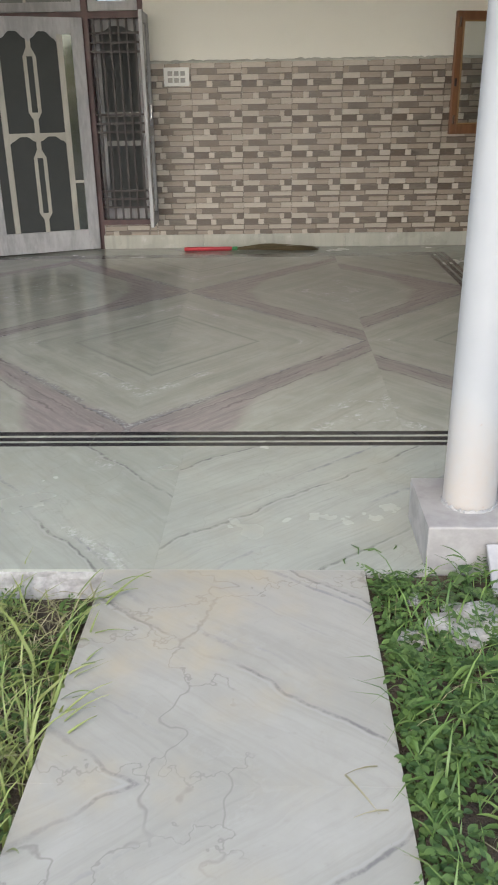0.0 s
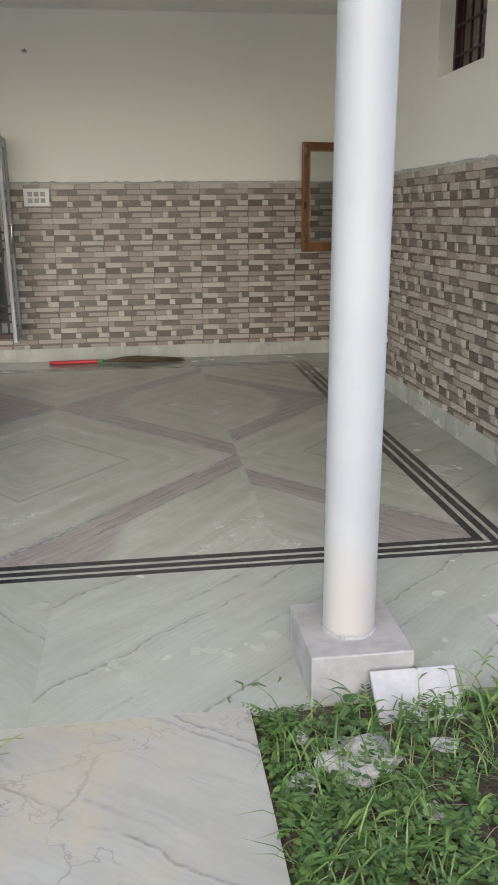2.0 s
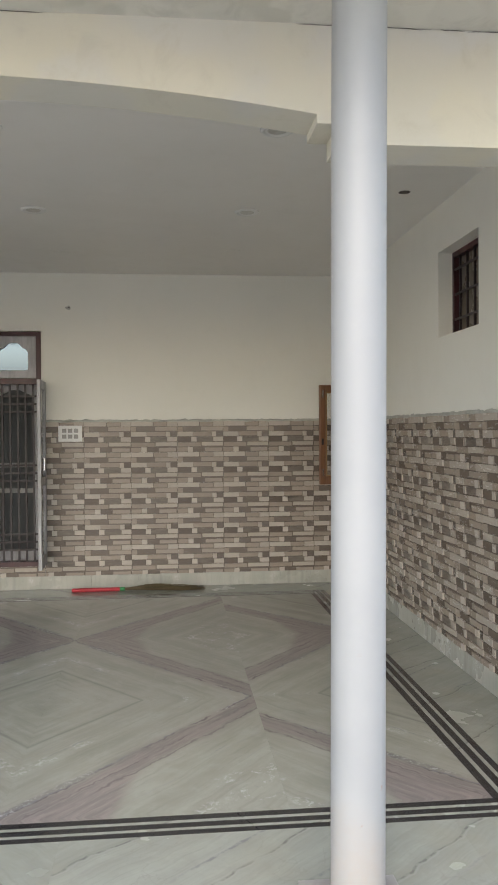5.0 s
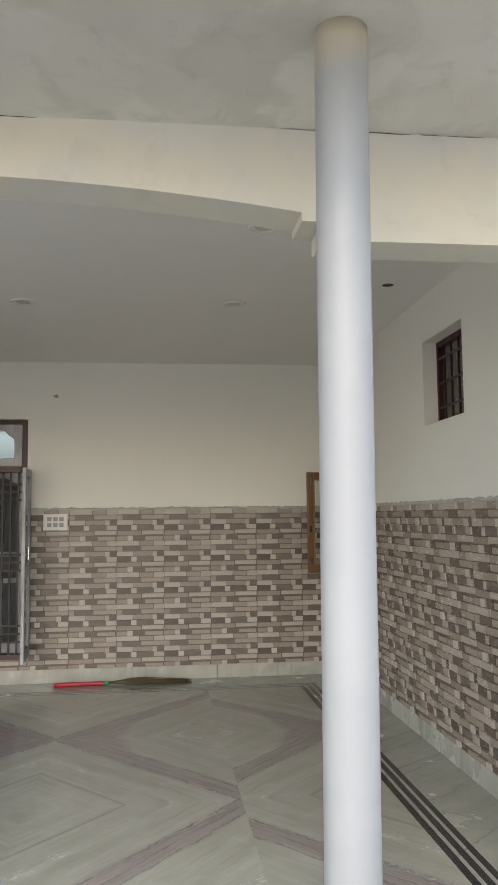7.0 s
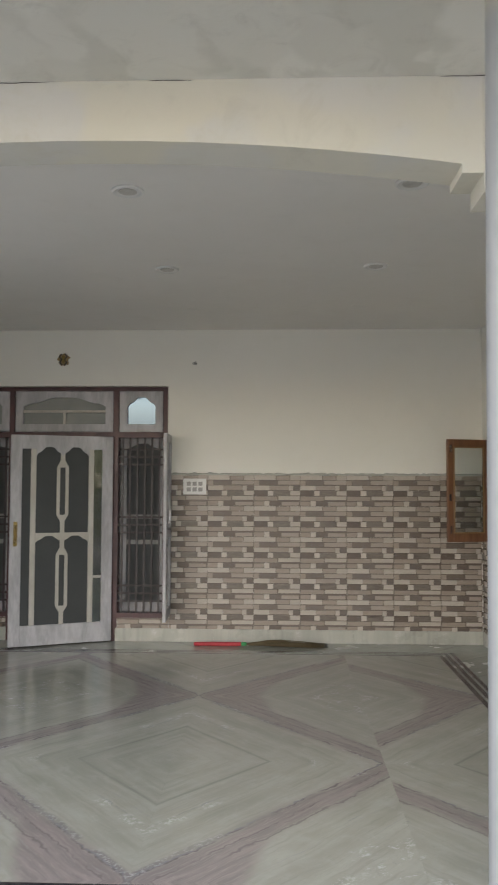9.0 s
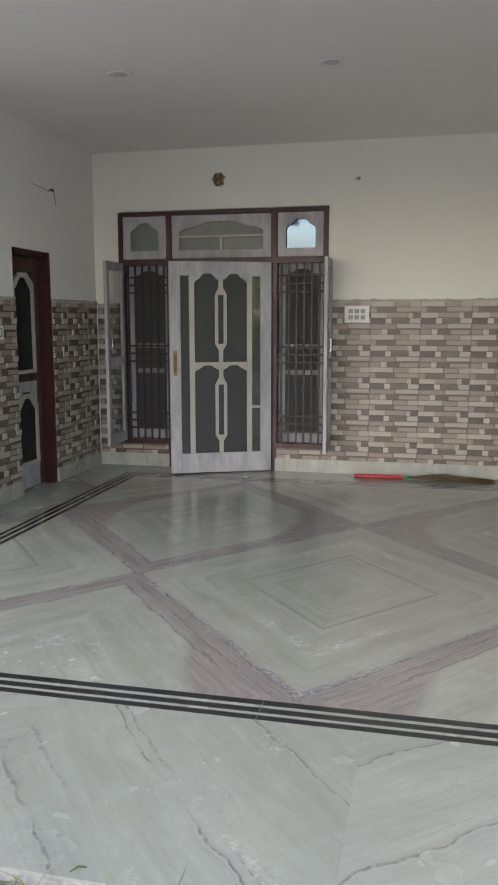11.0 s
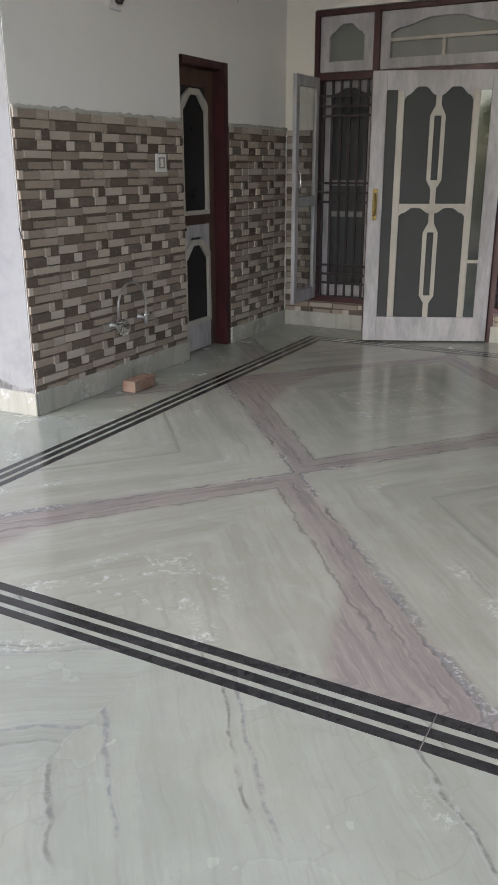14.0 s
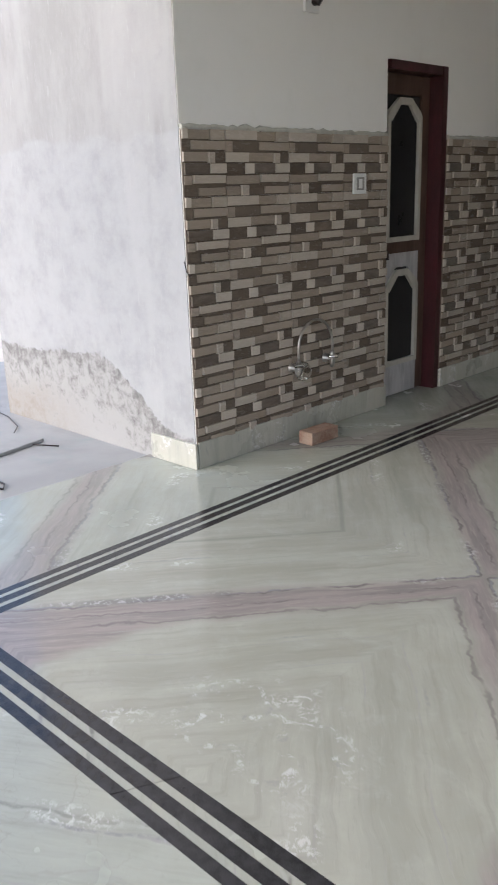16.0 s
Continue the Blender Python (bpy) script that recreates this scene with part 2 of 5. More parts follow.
def whitewash():
    """Lime wash over cement render, flaked and damp along an uneven line low on the wall."""
    g = Nodes("whitewash")
    p = g.pos()
    x, y, z = g.split(p)
    brush = g.noise(g.xyz(g.math("MULTIPLY", x, 4.0), y, g.math("MULTIPLY", z, 1.6)), 1.0, 7.0, 0.74)
    strip = g.noise(g.xyz(g.math("MULTIPLY", x, 3.0), y, g.math("MULTIPLY", z, 0.35)), 1.0, 3.0, 0.55)
    fleck, big = g.noise(p, 17.0, 6.0, 0.72, 0.3), g.noise(p, 1.8, 5.0, 0.6)
    cloudy = g.noise(p, 5.0, 7.0, 0.72)
    col = g.mix(g.ramp(brush, 0.34, 0.68), (0.345, 0.345, 0.340), (0.285, 0.285, 0.278))
    # a second coat up to an uneven height
    coat = g.math("SUBTRACT", z, g.math("ADD", 1.60, g.math("MULTIPLY", g.math("SUBTRACT", big, 0.5), 0.34)))
    col = g.mix(g.ramp(coat, -0.02, 0.02, 0.75, 0.0), col, g.mix(g.ramp(cloudy, 0.38, 0.66), (0.378, 0.385, 0.393), (0.32, 0.327, 0.335)))
    col = g.mix(g.ramp(strip, 0.52, 0.60, 0.0, 0.4), col, (0.40, 0.403, 0.405))
    col = g.mix(g.ramp(cloudy, 0.52, 0.72, 0.0, 0.42), col, (0.285, 0.288, 0.288))
    col = g.mix(g.ramp(g.noise(g.xyz(g.math("MULTIPLY", x, 40.0), y, g.math("MULTIPLY", z, 9.0)), 1.0, 3.0, 0.6), 0.62, 0.72, 0.0, 0.35), col, (0.43, 0.435, 0.44))
    line = g.ramp(x, -3.35, -2.5, 0.50, 0.13)
    edge = g.math("SUBTRACT", z, g.math("ADD", line, g.math("MULTIPLY", g.math("SUBTRACT", big, 0.5), 0.30)))
    edge = g.math("ADD", edge, g.math("MULTIPLY", g.math("SUBTRACT", fleck, 0.5), 0.06))
    low = g.ramp(edge, -0.012, 0.008, 1.0, 0.0)
    bare = g.mix(g.ramp(g.math("SUBTRACT", fleck, g.math("MULTIPLY", edge, 0.5)), 0.36, 0.66), (0.13, 0.127, 0.12), (0.33, 0.325, 0.315))
    col = g.mix(g.math("MULTIPLY", low, 0.9), col, bare)
    mud = g.math("MULTIPLY", g.ramp(g.math("ADD", z, g.math("MULTIPLY", big, -0.5)), -0.22, 0.10, 1.0, 0.0), g.ramp(x, -3.3, -4.2))
    col = g.mix(g.math("MULTIPLY", mud, g.ramp(fleck, 0.3, 0.7, 0.15, 0.6)), col, (0.20, 0.15, 0.10))
    return g.finish(col, 0.85, 0.0, g.math("ADD", fleck, g.math("MULTIPLY", low, -0.6)), 0.35, 0.006)


def stone_block(name, a, b, rough=0.17):
    """Printed and glazed ceramic relief, split-stone look."""
    g = Nodes(name)
    p = g.pos()
    r = g.n("ShaderNodeNewGeometry").outputs["Random Per Island"]
    x, y, z = g.split(p)
    lay = g.noise(g.xyz(g.math("MULTIPLY", x, 14.0), g.math("MULTIPLY", y, 14.0), g.math("MULTIPLY", z, 55.0)), 1.0, 5.0, 0.65, 0.3)
    col = g.mix(g.ramp(g.math("ADD", g.math("MULTIPLY", lay, 0.75), g.math("MULTIPLY", r, 0.25)), 0.3, 0.7), a, b)
    return g.finish(col, g.ramp(lay, 0.3, 0.7, rough - 0.07, rough + 0.14), 0.0, lay, 0.5, 0.004)


M_FLOOR = marble("floor_marble", 0.36, 1.16, 4.64, 1.37, 0.862, 0.73, 1.0, (0.345, 0.353, 0.305), 0.10, 1.25, 0.35)
M_FLOORR = marble("floor_marble_offset", 0.11, 1.16, 4.64, 1.37, 0.862, 0.73, 1.0, (0.345, 0.353, 0.305), 0.10, 1.25, 0.35)
M_BORDER = marble("border_marble", 0.63, 9.0, -6.0, 30.0, -0.64, 0.77, 0.0, (0.342, 0.360, 0.318), 0.17, 1.3, 0.0, 0.12, 0.8, 0.7)
M_BORDERM = marble("border_marble_steep", 0.63, 9.0, -6.0, 30.0, -0.77, 0.64, 0.0, (0.342, 0.362, 0.318), 0.17, 1.3, 0.25, 0.08, 0.8, 0.7)
M_BORDERL = marble("border_marble_turned", -9.0, 30.0, -6.0, 30.0, -0.50, 0.87, 0.0, (0.342, 0.364, 0.322), 0.17, 1.4, 0.45, 0.1, 0.5)
M_SIDE = marble("side_marble", -1.6, 1.3, 4.65, 1.6, 0.75, 0.66, 0.8, (0.352, 0.374, 0.325), 0.17)
M_PATH = marble("path_marble", -4.0, 30.0, 1.34, 0.95, 0.62, 0.83, 0.0, (0.356, 0.354, 0.318), 0.30, 1.6, 0.04, 0.6, 0.85, 0.6, 0.8)
M_SKIRT = marble("skirting_marble", 0.2, 0.7, 6.2, 0.9, 0.7, 0.7, 0.5, (0.47, 0.465, 0.405), 0.25)
M_BLACK = surface("black_granite", (0.018, 0.018, 0.02), (0.035, 0.035, 0.038), 30.0, 0.15, 0.03, fine=300.0)
M_GROUT = surface("cement_grout", (0.50, 0.50, 0.45), (0.40, 0.40, 0.36), 9.0, 0.85, 0.3)
M_CREAM = plaster("cream_paint", (0.88, 0.865, 0.79), (0.865, 0.85, 0.775), (0.72, 0.70, 0.60), 0.1)
M_LEFT = plaster("off_white_paint", (0.89, 0.885, 0.86), (0.87, 0.865, 0.84), (0.68, 0.68, 0.63), 0.13)
M_CEIL = plaster("ceiling_paint", (0.87, 0.855, 0.82), (0.85, 0.835, 0.80), (0.63, 0.61, 0.56), 0.1, 0.05)
def trowelled(name, tones, scale, bump):
    """Cement worked in overlapping patches, with scuffed edges between them."""
    g = Nodes(name)
    p = g.pos()
    x, y, z = g.split(p)
    w = g.math("MULTIPLY", g.math("SUBTRACT", g.noise(p, 2.0, 4.0), 0.5), 0.9)
    q = g.xyz(g.math("ADD", g.math("MULTIPLY", x, 1.5), w), g.math("ADD", g.math("MULTIPLY", y, 1.1), w), g.math("MULTIPLY", z, 2.0))
    cell = g.n("ShaderNodeTexVoronoi")
    cell.feature = "SMOOTH_F1"
    g.plug(cell.inputs["Vector"], q)
    cell.inputs["Scale"].default_value = scale
    cell.inputs["Smoothness"].default_value = 0.35
    tone = g.split(cell.outputs["Color"])[0]
    mid, fine = g.noise(p, 6.0, 6.0, 0.7, 0.6), g.noise(p, 70.0, 3.0)
    col = g.mix(tone, tones[0], tones[1])
    col = g.mix(g.ramp(mid, 0.5, 0.75, 0.0, 0.55), col, tones[2])
    return g.finish(col, 0.85, 0.0, g.math("ADD", mid, g.math("MULTIPLY", fine, 0.3)), bump, 0.005)


M_SLAB = trowelled("cement_soffit", ((0.60, 0.59, 0.53), (0.74, 0.73, 0.67), (0.50, 0.49, 0.44)), 3.4, 0.3)
M_BEAM = trowelled("beam_paint", ((0.78, 0.74, 0.60), (0.72, 0.71, 0.66), (0.66, 0.63, 0.53)), 1.6, 0.12)
M_WASH = whitewash()
M_CONC = plaster("cement_floor", (0.335, 0.336, 0.332), (0.26, 0.26, 0.256), (0.25, 0.32, 0.31), 0.5, 0.3)
M_TL = stone_block("tile_light", (0.565, 0.503, 0.436), (0.465, 0.410, 0.350))
M_TA = stone_block("tile_warm", (0.50, 0.438, 0.372), (0.405, 0.352, 0.295))
M_TM = stone_block("tile_medium", (0.385, 0.325, 0.268), (0.295, 0.246, 0.200))
M_TD = stone_block("tile_dark", (0.17, 0.136, 0.108), (0.115, 0.090, 0.071))
M_TX = stone_block("tile_pitted", (0.20, 0.163, 0.133), (0.12, 0.097, 0.078), 0.35)
def column_paint():
    """White gloss paint, worn through to a peach undercoat towards the foot."""
    g = Nodes("column_paint")
    p = g.pos()
    z = g.split(p)[2]
    big, mid = g.noise(p, 3.0, 5.0, 0.6), g.noise(p, 22.0, 5.0, 0.7)
    col = g.mix(g.ramp(big, 0.35, 0.65), (0.37, 0.385, 0.395), (0.345, 0.36, 0.372))
    worn = g.ramp(g.math("ADD", z, g.math("MULTIPLY", g.math("SUBTRACT", big, 0.5), 0.7)), 0.05, 0.50, 0.5, 0.0)
    col = g.mix(g.math("MULTIPLY", worn, g.ramp(mid, 0.35, 0.6, 0.6, 1.0)), col, (0.42, 0.345, 0.27))
    col = g.mix(g.math("MULTIPLY", g.ramp(mid, 0.66, 0.74), g.ramp(z, 0.15, 1.2, 0.9, 0.1)), col, (0.34, 0.22, 0.15))
    col = g.mix(g.ramp(g.math("ADD", z, g.math("MULTIPLY", big, 0.15)), 2.86, 3.02, 0.0, 0.75), col, (0.60, 0.54, 0.38))
    return g.finish(col, g.ramp(mid, 0.3, 0.7, 0.36, 0.5), 0.0, mid, 0.05, 0.002)


M_COL = column_paint()
M_PRIMER = surface("grey_primed_wood", (0.53, 0.525, 0.535), (0.36, 0.355, 0.365), 7.0, 0.6, 0.2, fine=45.0, stretch=(1, 1, 0.25))
M_BEAD = surface("pale_wood_bead", (0.54, 0.52, 0.46), (0.45, 0.43, 0.38), 8.0, 0.6, 0.15, stretch=(1, 1, 0.3))
M_MAROON = surface("maroon_frame_paint", (0.065, 0.014, 0.018), (0.04, 0.010, 0.012), 8.0, 0.4, 0.12, stretch=(1, 1, 0.3))
M_PLINTH = surface("grey_marble", (0.345, 0.337, 0.33), (0.265, 0.257, 0.252), 9.0, 0.4, 0.12, fine=30.0)
M_IRON = surface("grille_iron", (0.016, 0.010, 0.011), (0.028, 0.016, 0.017), 12.0, 0.45, 0.1)
M_NET = surface("fly_net", (0.045, 0.05, 0.05), (0.062, 0.067, 0.066), 3.0, 0.7, 0.3, fine=500.0)
M_BROWN = surface("brown_wood", (0.24, 0.115, 0.055), (0.16, 0.07, 0.034), 7.0, 0.45, 0.15, stretch=(1, 1, 0.2))
M_GOLD = surface("pale_stained_bead", (0.34, 0.21, 0.09), (0.27, 0.16, 0.07), 9.0, 0.45, 0.1)
M_BROWND = surface("stained_door_wood", (0.105, 0.06, 0.042), (0.06, 0.034, 0.025), 7.0, 0.5, 0.15, stretch=(1, 1, 0.2))
M_DARKPANEL = surface("dark_door_panel", (0.012, 0.012, 0.013), (0.02, 0.02, 0.02), 5.0, 0.35, 0.1)
M_PLASTIC = surface("white_plastic", (0.80, 0.80, 0.78), (0.76, 0.76, 0.74), 4.0, 0.35, 0.02)
M_SOCKET = surface("switch_grey", (0.34, 0.33, 0.31), (0.29, 0.28, 0.265), 9.0, 0.5, 0.02)
M_CHROME = surface("chrome", (0.75, 0.75, 0.76), (0.65, 0.65, 0.66), 9.0, 0.14, 0.02, metal=1.0)
M_STEEL = surface("dull_steel", (0.50, 0.48, 0.45), (0.40, 0.385, 0.36), 20.0, 0.38, 0.05, metal=1.0)
M_BRASS = surface("brass", (0.30, 0.22, 0.085), (0.22, 0.16, 0.06), 12.0, 0.32, 0.08, metal=1.0)
M_BRICK = surface("fired_brick", (0.25, 0.14, 0.095), (0.37, 0.28, 0.22), 14.0, 0.9, 0.7, fine=120.0)
M_RED = surface("red_plastic", (0.50, 0.03, 0.045), (0.42, 0.025, 0.04), 9.0, 0.35, 0.03)
M_GREEN = surface("green_plastic", (0.05, 0.30, 0.10), (0.04, 0.25, 0.08), 9.0, 0.35, 0.03)
M_STRAW = surface("broom_straw", (0.16, 0.12, 0.06), (0.09, 0.07, 0.035), 30.0, 0.8, 0.4, stretch=(0.1, 1, 1))
M_CRACK = surface("open_crack", (0.05, 0.045, 0.04), (0.12, 0.10, 0.085), 30.0, 0.95, 0.3)
M_RUBBLE = surface("broken_stone", (0.40, 0.395, 0.38), (0.25, 0.245, 0.235), 20.0, 0.8, 0.5)
# lighter than plain soil, so the unseen yard reflects light up to the ceiling
M_EARTH = surface("pale_bounce_earth", (0.60, 0.55, 0.48), (0.52, 0.47, 0.41), 2.0, 0.95, 0.6, fine=30.0, depth=0.02)
M_MIRROR = surface("reflective_glass", (0.10, 0.150, 0.225), (0.095, 0.143, 0.215), 2.0, 0.03, 0.0, metal=1.0)
M_STRIP = surface("mirrored_strip_glass", (0.13, 0.13, 0.115), (0.11, 0.11, 0.10), 2.0, 0.05, 0.0, metal=1.0)
M_SOIL = surface("damp_soil", (0.080, 0.060, 0.040), (0.040, 0.032, 0.021), 5.0, 0.95, 0.9, fine=40.0, depth=0.02)


def glass(name, tint, rough=0.02):
    g = Nodes(name)
    g.b.inputs["Transmission Weight"].default_value = 1.0
    g.b.inputs["IOR"].default_value = 1.45
    return g.finish(tint, rough)


M_GLASS = glass("window_glass", (0.93, 0.96, 0.95))
M_FROST = surface("obscured_glass", (0.20, 0.215, 0.20), (0.16, 0.175, 0.165), 3.0, 0.35, 0.05, fine=200.0)
# opaque pane: outside light and leaves behind the high window, put into its colour
M_VIEWGLASS = surface("view_toned_glass", (0.26, 0.22, 0.175), (0.19, 0.165, 0.13), 5.0, 0.25, 0.03)
M_DARKGLASS = surface("tinted_glass", (0.06, 0.075, 0.072), (0.075, 0.09, 0.085), 2.0, 0.05, 0.0)


def leafy(name, a, b):
    g = Nodes(name)
    r = g.n("ShaderNodeNewGeometry").outputs["Random Per Island"]
    col = g.mix(g.math("ADD", g.math("MULTIPLY", r, 0.75), g.math("MULTIPLY", g.noise(g.pos(), 30.0, 2.0), 0.25)), a, b)
    g.b.inputs["Subsurface Weight"].default_value = 0.0
    return g.finish(col, 0.5)


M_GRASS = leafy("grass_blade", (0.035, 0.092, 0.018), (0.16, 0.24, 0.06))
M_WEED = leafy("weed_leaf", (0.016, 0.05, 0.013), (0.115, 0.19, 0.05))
# yellow-green; the stronger light on the left bed is put into this colour
M_GRASSL = leafy("sunlit_tone_grass", (0.095, 0.150, 0.030), (0.27, 0.30, 0.10))
M_DRY = leafy("dry_grass", (0.20, 0.18, 0.09), (0.30, 0.28, 0.17))


# ---- geometry helpers ----
def bx(bm, lo, hi, mi=0):
    """An axis-aligned box between two corners."""
    (x0, y0, z0), (x1, y1, z1) = lo, hi
    v = [bm.verts.new(c) for c in ((x0, y0, z0), (x1, y0, z0), (x1, y1, z0), (x0, y1, z0), (x0, y0, z1), (x1, y0, z1), (x1, y1, z1), (x0, y1, z1))]
    for f in ((3, 2, 1, 0), (4, 5, 6, 7), (0, 1, 5, 4), (1, 2, 6, 5), (2, 3, 7, 6), (3, 0, 4, 7)):
        bm.faces.new([v[i] for i in f]).material_index = mi
    return v


def boxes(*pairs):
    bm = bmesh.new()
    for lo, hi in pairs:
        bx(bm, lo, hi)
    return bm


def soften(bm, w, seg=1):
    bmesh.ops.bevel(bm, geom=bm.edges[:], offset=w, segments=seg, affect="EDGES", profile=0.6)
    return bm


def prism(bm, pts, y0, y1, mi=0):
    """A polygon in x and z, pushed out from y0 to y1."""
    a = [bm.verts.new((x, y0, z)) for x, z in pts]
    b = [bm.verts.new((x, y1, z)) for x, z in pts]
    bm.faces.new(a).material_index = mi
    bm.faces.new(b[::-1]).material_index = mi
    for i in range(len(a)):
        j = (i + 1) % len(a)
        bm.faces.new((a[j], a[i], b[i], b[j])).material_index = mi
    bmesh.ops.recalc_face_normals(bm, faces=bm.faces[:])


def tube(bm, pts, r, sides=10, taper=None):
    """A round bar along a line of points."""
    rings = []
    pts = [Vector(p) for p in pts]
    for i, p in enumerate(pts):
        d = (pts[min(i + 1, len(pts) - 1)] - pts[max(i - 1, 0)]).normalized()
        s = d.orthogonal().normalized() if i == 0 else (side - d * side.dot(d)).normalized()
        side, t = s, d.cross(s)
        rr = r if taper is None else r * (taper[i] if isinstance(taper, (list, tuple)) else 1 + (taper - 1) * i / (len(pts) - 1))
        rings.append([bm.verts.new(p + (s * math.cos(a) + t * math.sin(a)) * rr) for a in [k * 2 * math.pi / sides for k in range(sides)]])
    for a, b in zip(rings, rings[1:]):
        for k in range(sides):
            bm.faces.new((a[k], a[(k + 1) % sides], b[(k + 1) % sides], b[k])).smooth = True
    bm.faces.new(rings[0][::-1])
    bm.faces.new(rings[-1])
    return bm


def lathe(bm, profile, seg=24, at=(0, 0, 0)):
    """Turn (radius, height) pairs round the z axis."""
    rings = [[bm.verts.new((at[0] + r * math.cos(a), at[1] + r * math.sin(a), at[2] + z)) for a in [k * 2 * math.pi / seg for k in range(seg)]] for r, z in profile]
    for a, b in zip(rings, rings[1:]):
        for k in range(seg):
            bm.faces.new((a[k], a[(k + 1) % seg], b[(k + 1) % seg], b[k])).smooth = True
    bm.faces.new(rings[0][::-1])
    bm.faces.new(rings[-1])
    return bm


def part(name, bm, material, parent=None, label=""):
    """Link a bmesh as one mesh object, under a thing or a part if one is given."""
    me = bpy.data.meshes.new(name)
    bm.to_mesh(me)
    bm.free()
    for m in material if isinstance(material, (list, tuple)) else (material,):
        me.materials.append(m)
    ob = new(name, me)
    ob.parent = parent
    return tagged(ob, label)


def thing(name, label, category, m=None, group="", kind=""):
    ob = new(name)
    ob.empty_display_size = 0.1
    if m is not None:
        ob.matrix_basis = m
    return tagged(ob, label, category, group, kind)


def setting(name, bm, material, label="", category=""):
    return tagged(part(name, bm, material), label, category, kind="structure")

# ---- the large structure ----
XL, XR, YB, ZC = -2.48, 2.904, 8.0, 3.05      # left wall, right wall, back wall, ceiling
Y0, YL = 2.155, 4.79                          # front edge of the floor, outer corner of the left wall
SILL, WTOP, TOP = 0.225, 2.0, 2.48            # window sill, door head, transom head
TILE_TOP, TILE_BOT = 1.615, 0.122

setting("ground", boxes(((-120, -120, -0.6), (120, 120, -0.14))), M_EARTH, "unseen bare ground round the house, kept pale to bounce light", "ground")
for x0, x1, lift in ((-2.86, 0.492, 0.0), (1.248, 3.2, 0.072)):
    bm = bmesh.new()
    n, m = 60, 50
    grid = [[bm.verts.new((x0 + (x1 - x0) * i / n, 0.1 + (2.6 - 0.1) * j / m, -0.09 + lift + 0.018 * noise.noise(Vector((x0 + (x1 - x0) * i / n, j / m * 2.5, 0)) * 4) + 0.008 * noise.noise(Vector((x0 + (x1 - x0) * i / n, j / m * 2.5, 3)) * 15))) for j in range(m + 1)] for i in range(n + 1)]
    for v_ in bm.verts:
        if v_.co.y > 2.12:
            v_.co.z = min(v_.co.z, -0.02 if v_.co.x < 2.1 else -0.045)
    for i in range(n):
        for j in range(m):
            bm.faces.new((grid[i][j], grid[i + 1][j], grid[i + 1][j + 1], grid[i][j + 1])).smooth = True
    setting("soil_bed", bm, M_SOIL, "dark damp soil of the weedy bed", "soil")

# floor bed, front edge and path bed
floor = setting("floor", boxes(((-2.86, Y0 + 0.004, -0.4), (2.14, 8.3, -0.005)), ((2.14, 2.58, -0.4), (3.2, 8.3, -0.005)), ((0.492, -3.0, -0.2), (1.248, Y0 + 0.004, -0.024))), M_CONC, "polished book-matched marble floor with dark border strips", "floor")
apron = setting("pavement", soften(boxes(((-6.0, 2.2, -0.3), (-2.862, 4.85, -0.012)), ((-6.0, 4.85, -0.3), (-4.36, 9.0, -0.012))), 0.004), M_CONC, "rough grey cement apron beside the house", "pavement")

wall_back = setting("wall_back", boxes(
    ((XL - 0.23, YB, -0.3), (-2.225, YB + 0.23, 3.3)), ((-0.16, YB, -0.3), (XR + 0.23, YB + 0.23, 3.3)),
    ((-2.225, YB, TOP + 0.01), (-0.16, YB + 0.23, 3.3)),
    ((-2.225, YB, -0.3), (-1.70, YB + 0.23, SILL)), ((-0.68, YB, -0.3), (-0.16, YB + 0.23, SILL))), M_CREAM, "cream painted plaster wall", "wall")
wall_right = setting("wall_right", boxes(
    ((XR, 3.0, -0.3), (XR + 0.23, 4.74, 3.3)), ((XR, 4.74, -0.3), (XR + 0.23, 5.46, 2.15)), ((XR, 4.74, 2.73), (XR + 0.23, 5.46, 3.3)),
    ((XR, 5.46, -0.3), (XR + 0.23, 7.22, 3.3)), ((XR, 7.22, -0.3), (XR + 0.23, 7.80, 1.0)), ((XR, 7.22, 2.40), (XR + 0.23, 7.80, 3.3)),
    ((XR, 7.80, -0.3), (XR + 0.23, YB, 3.3))), M_CREAM, "cream painted plaster wall", "wall")
pier = setting("wall_pier", boxes(((2.575, 2.93, -0.3), (XR, 3.37, 3.3))), M_CREAM, "cream plastered end pier", "wall")
wall_left = setting("wall_left", boxes(
    ((XL - 0.23, YL, -0.3), (XL, 6.38, 3.3)), ((XL - 0.23, 6.38, 2.03), (XL, 7.02, 3.3)), ((XL - 0.23, 7.02, -0.3), (XL, YB, 3.3))), M_LEFT, "off-white painted plaster wall with cracks", "wall")
wall_outer = setting("wall_outer", boxes(((-4.34, YL, -0.3), (XL - 0.23, YL + 0.23, 4.5)), ((XL - 0.23, YL, 3.3), (XL, YL + 0.23, 4.5)), ((-4.34, YL + 0.23, -0.3), (-4.11, 9.0, 4.5))), M_WASH, "whitewashed cement wall, damp and flaking low down", "wall")
washface = setting("wall_corner", boxes(((XL - 0.23, YL - 0.004, 0.0), (XL - 0.004, YL, 3.3))), M_WASH, "whitewashed corner strip", "wall")
ceiling = setting("ceiling", boxes(((XL, 3.12, ZC), (XR, YB, ZC + 0.2))), M_CEIL, "smooth pale ceiling", "ceiling")
# front and left ends are unseen additions that shade beds, column and outer wall
soffit = setting("porch_soffit", boxes(((-4.4, 1.2, 2.975), (3.5, 2.93, 3.12))), M_SLAB, "bare cement porch soffit with trowel marks, extended out of view for shade", "ceiling")

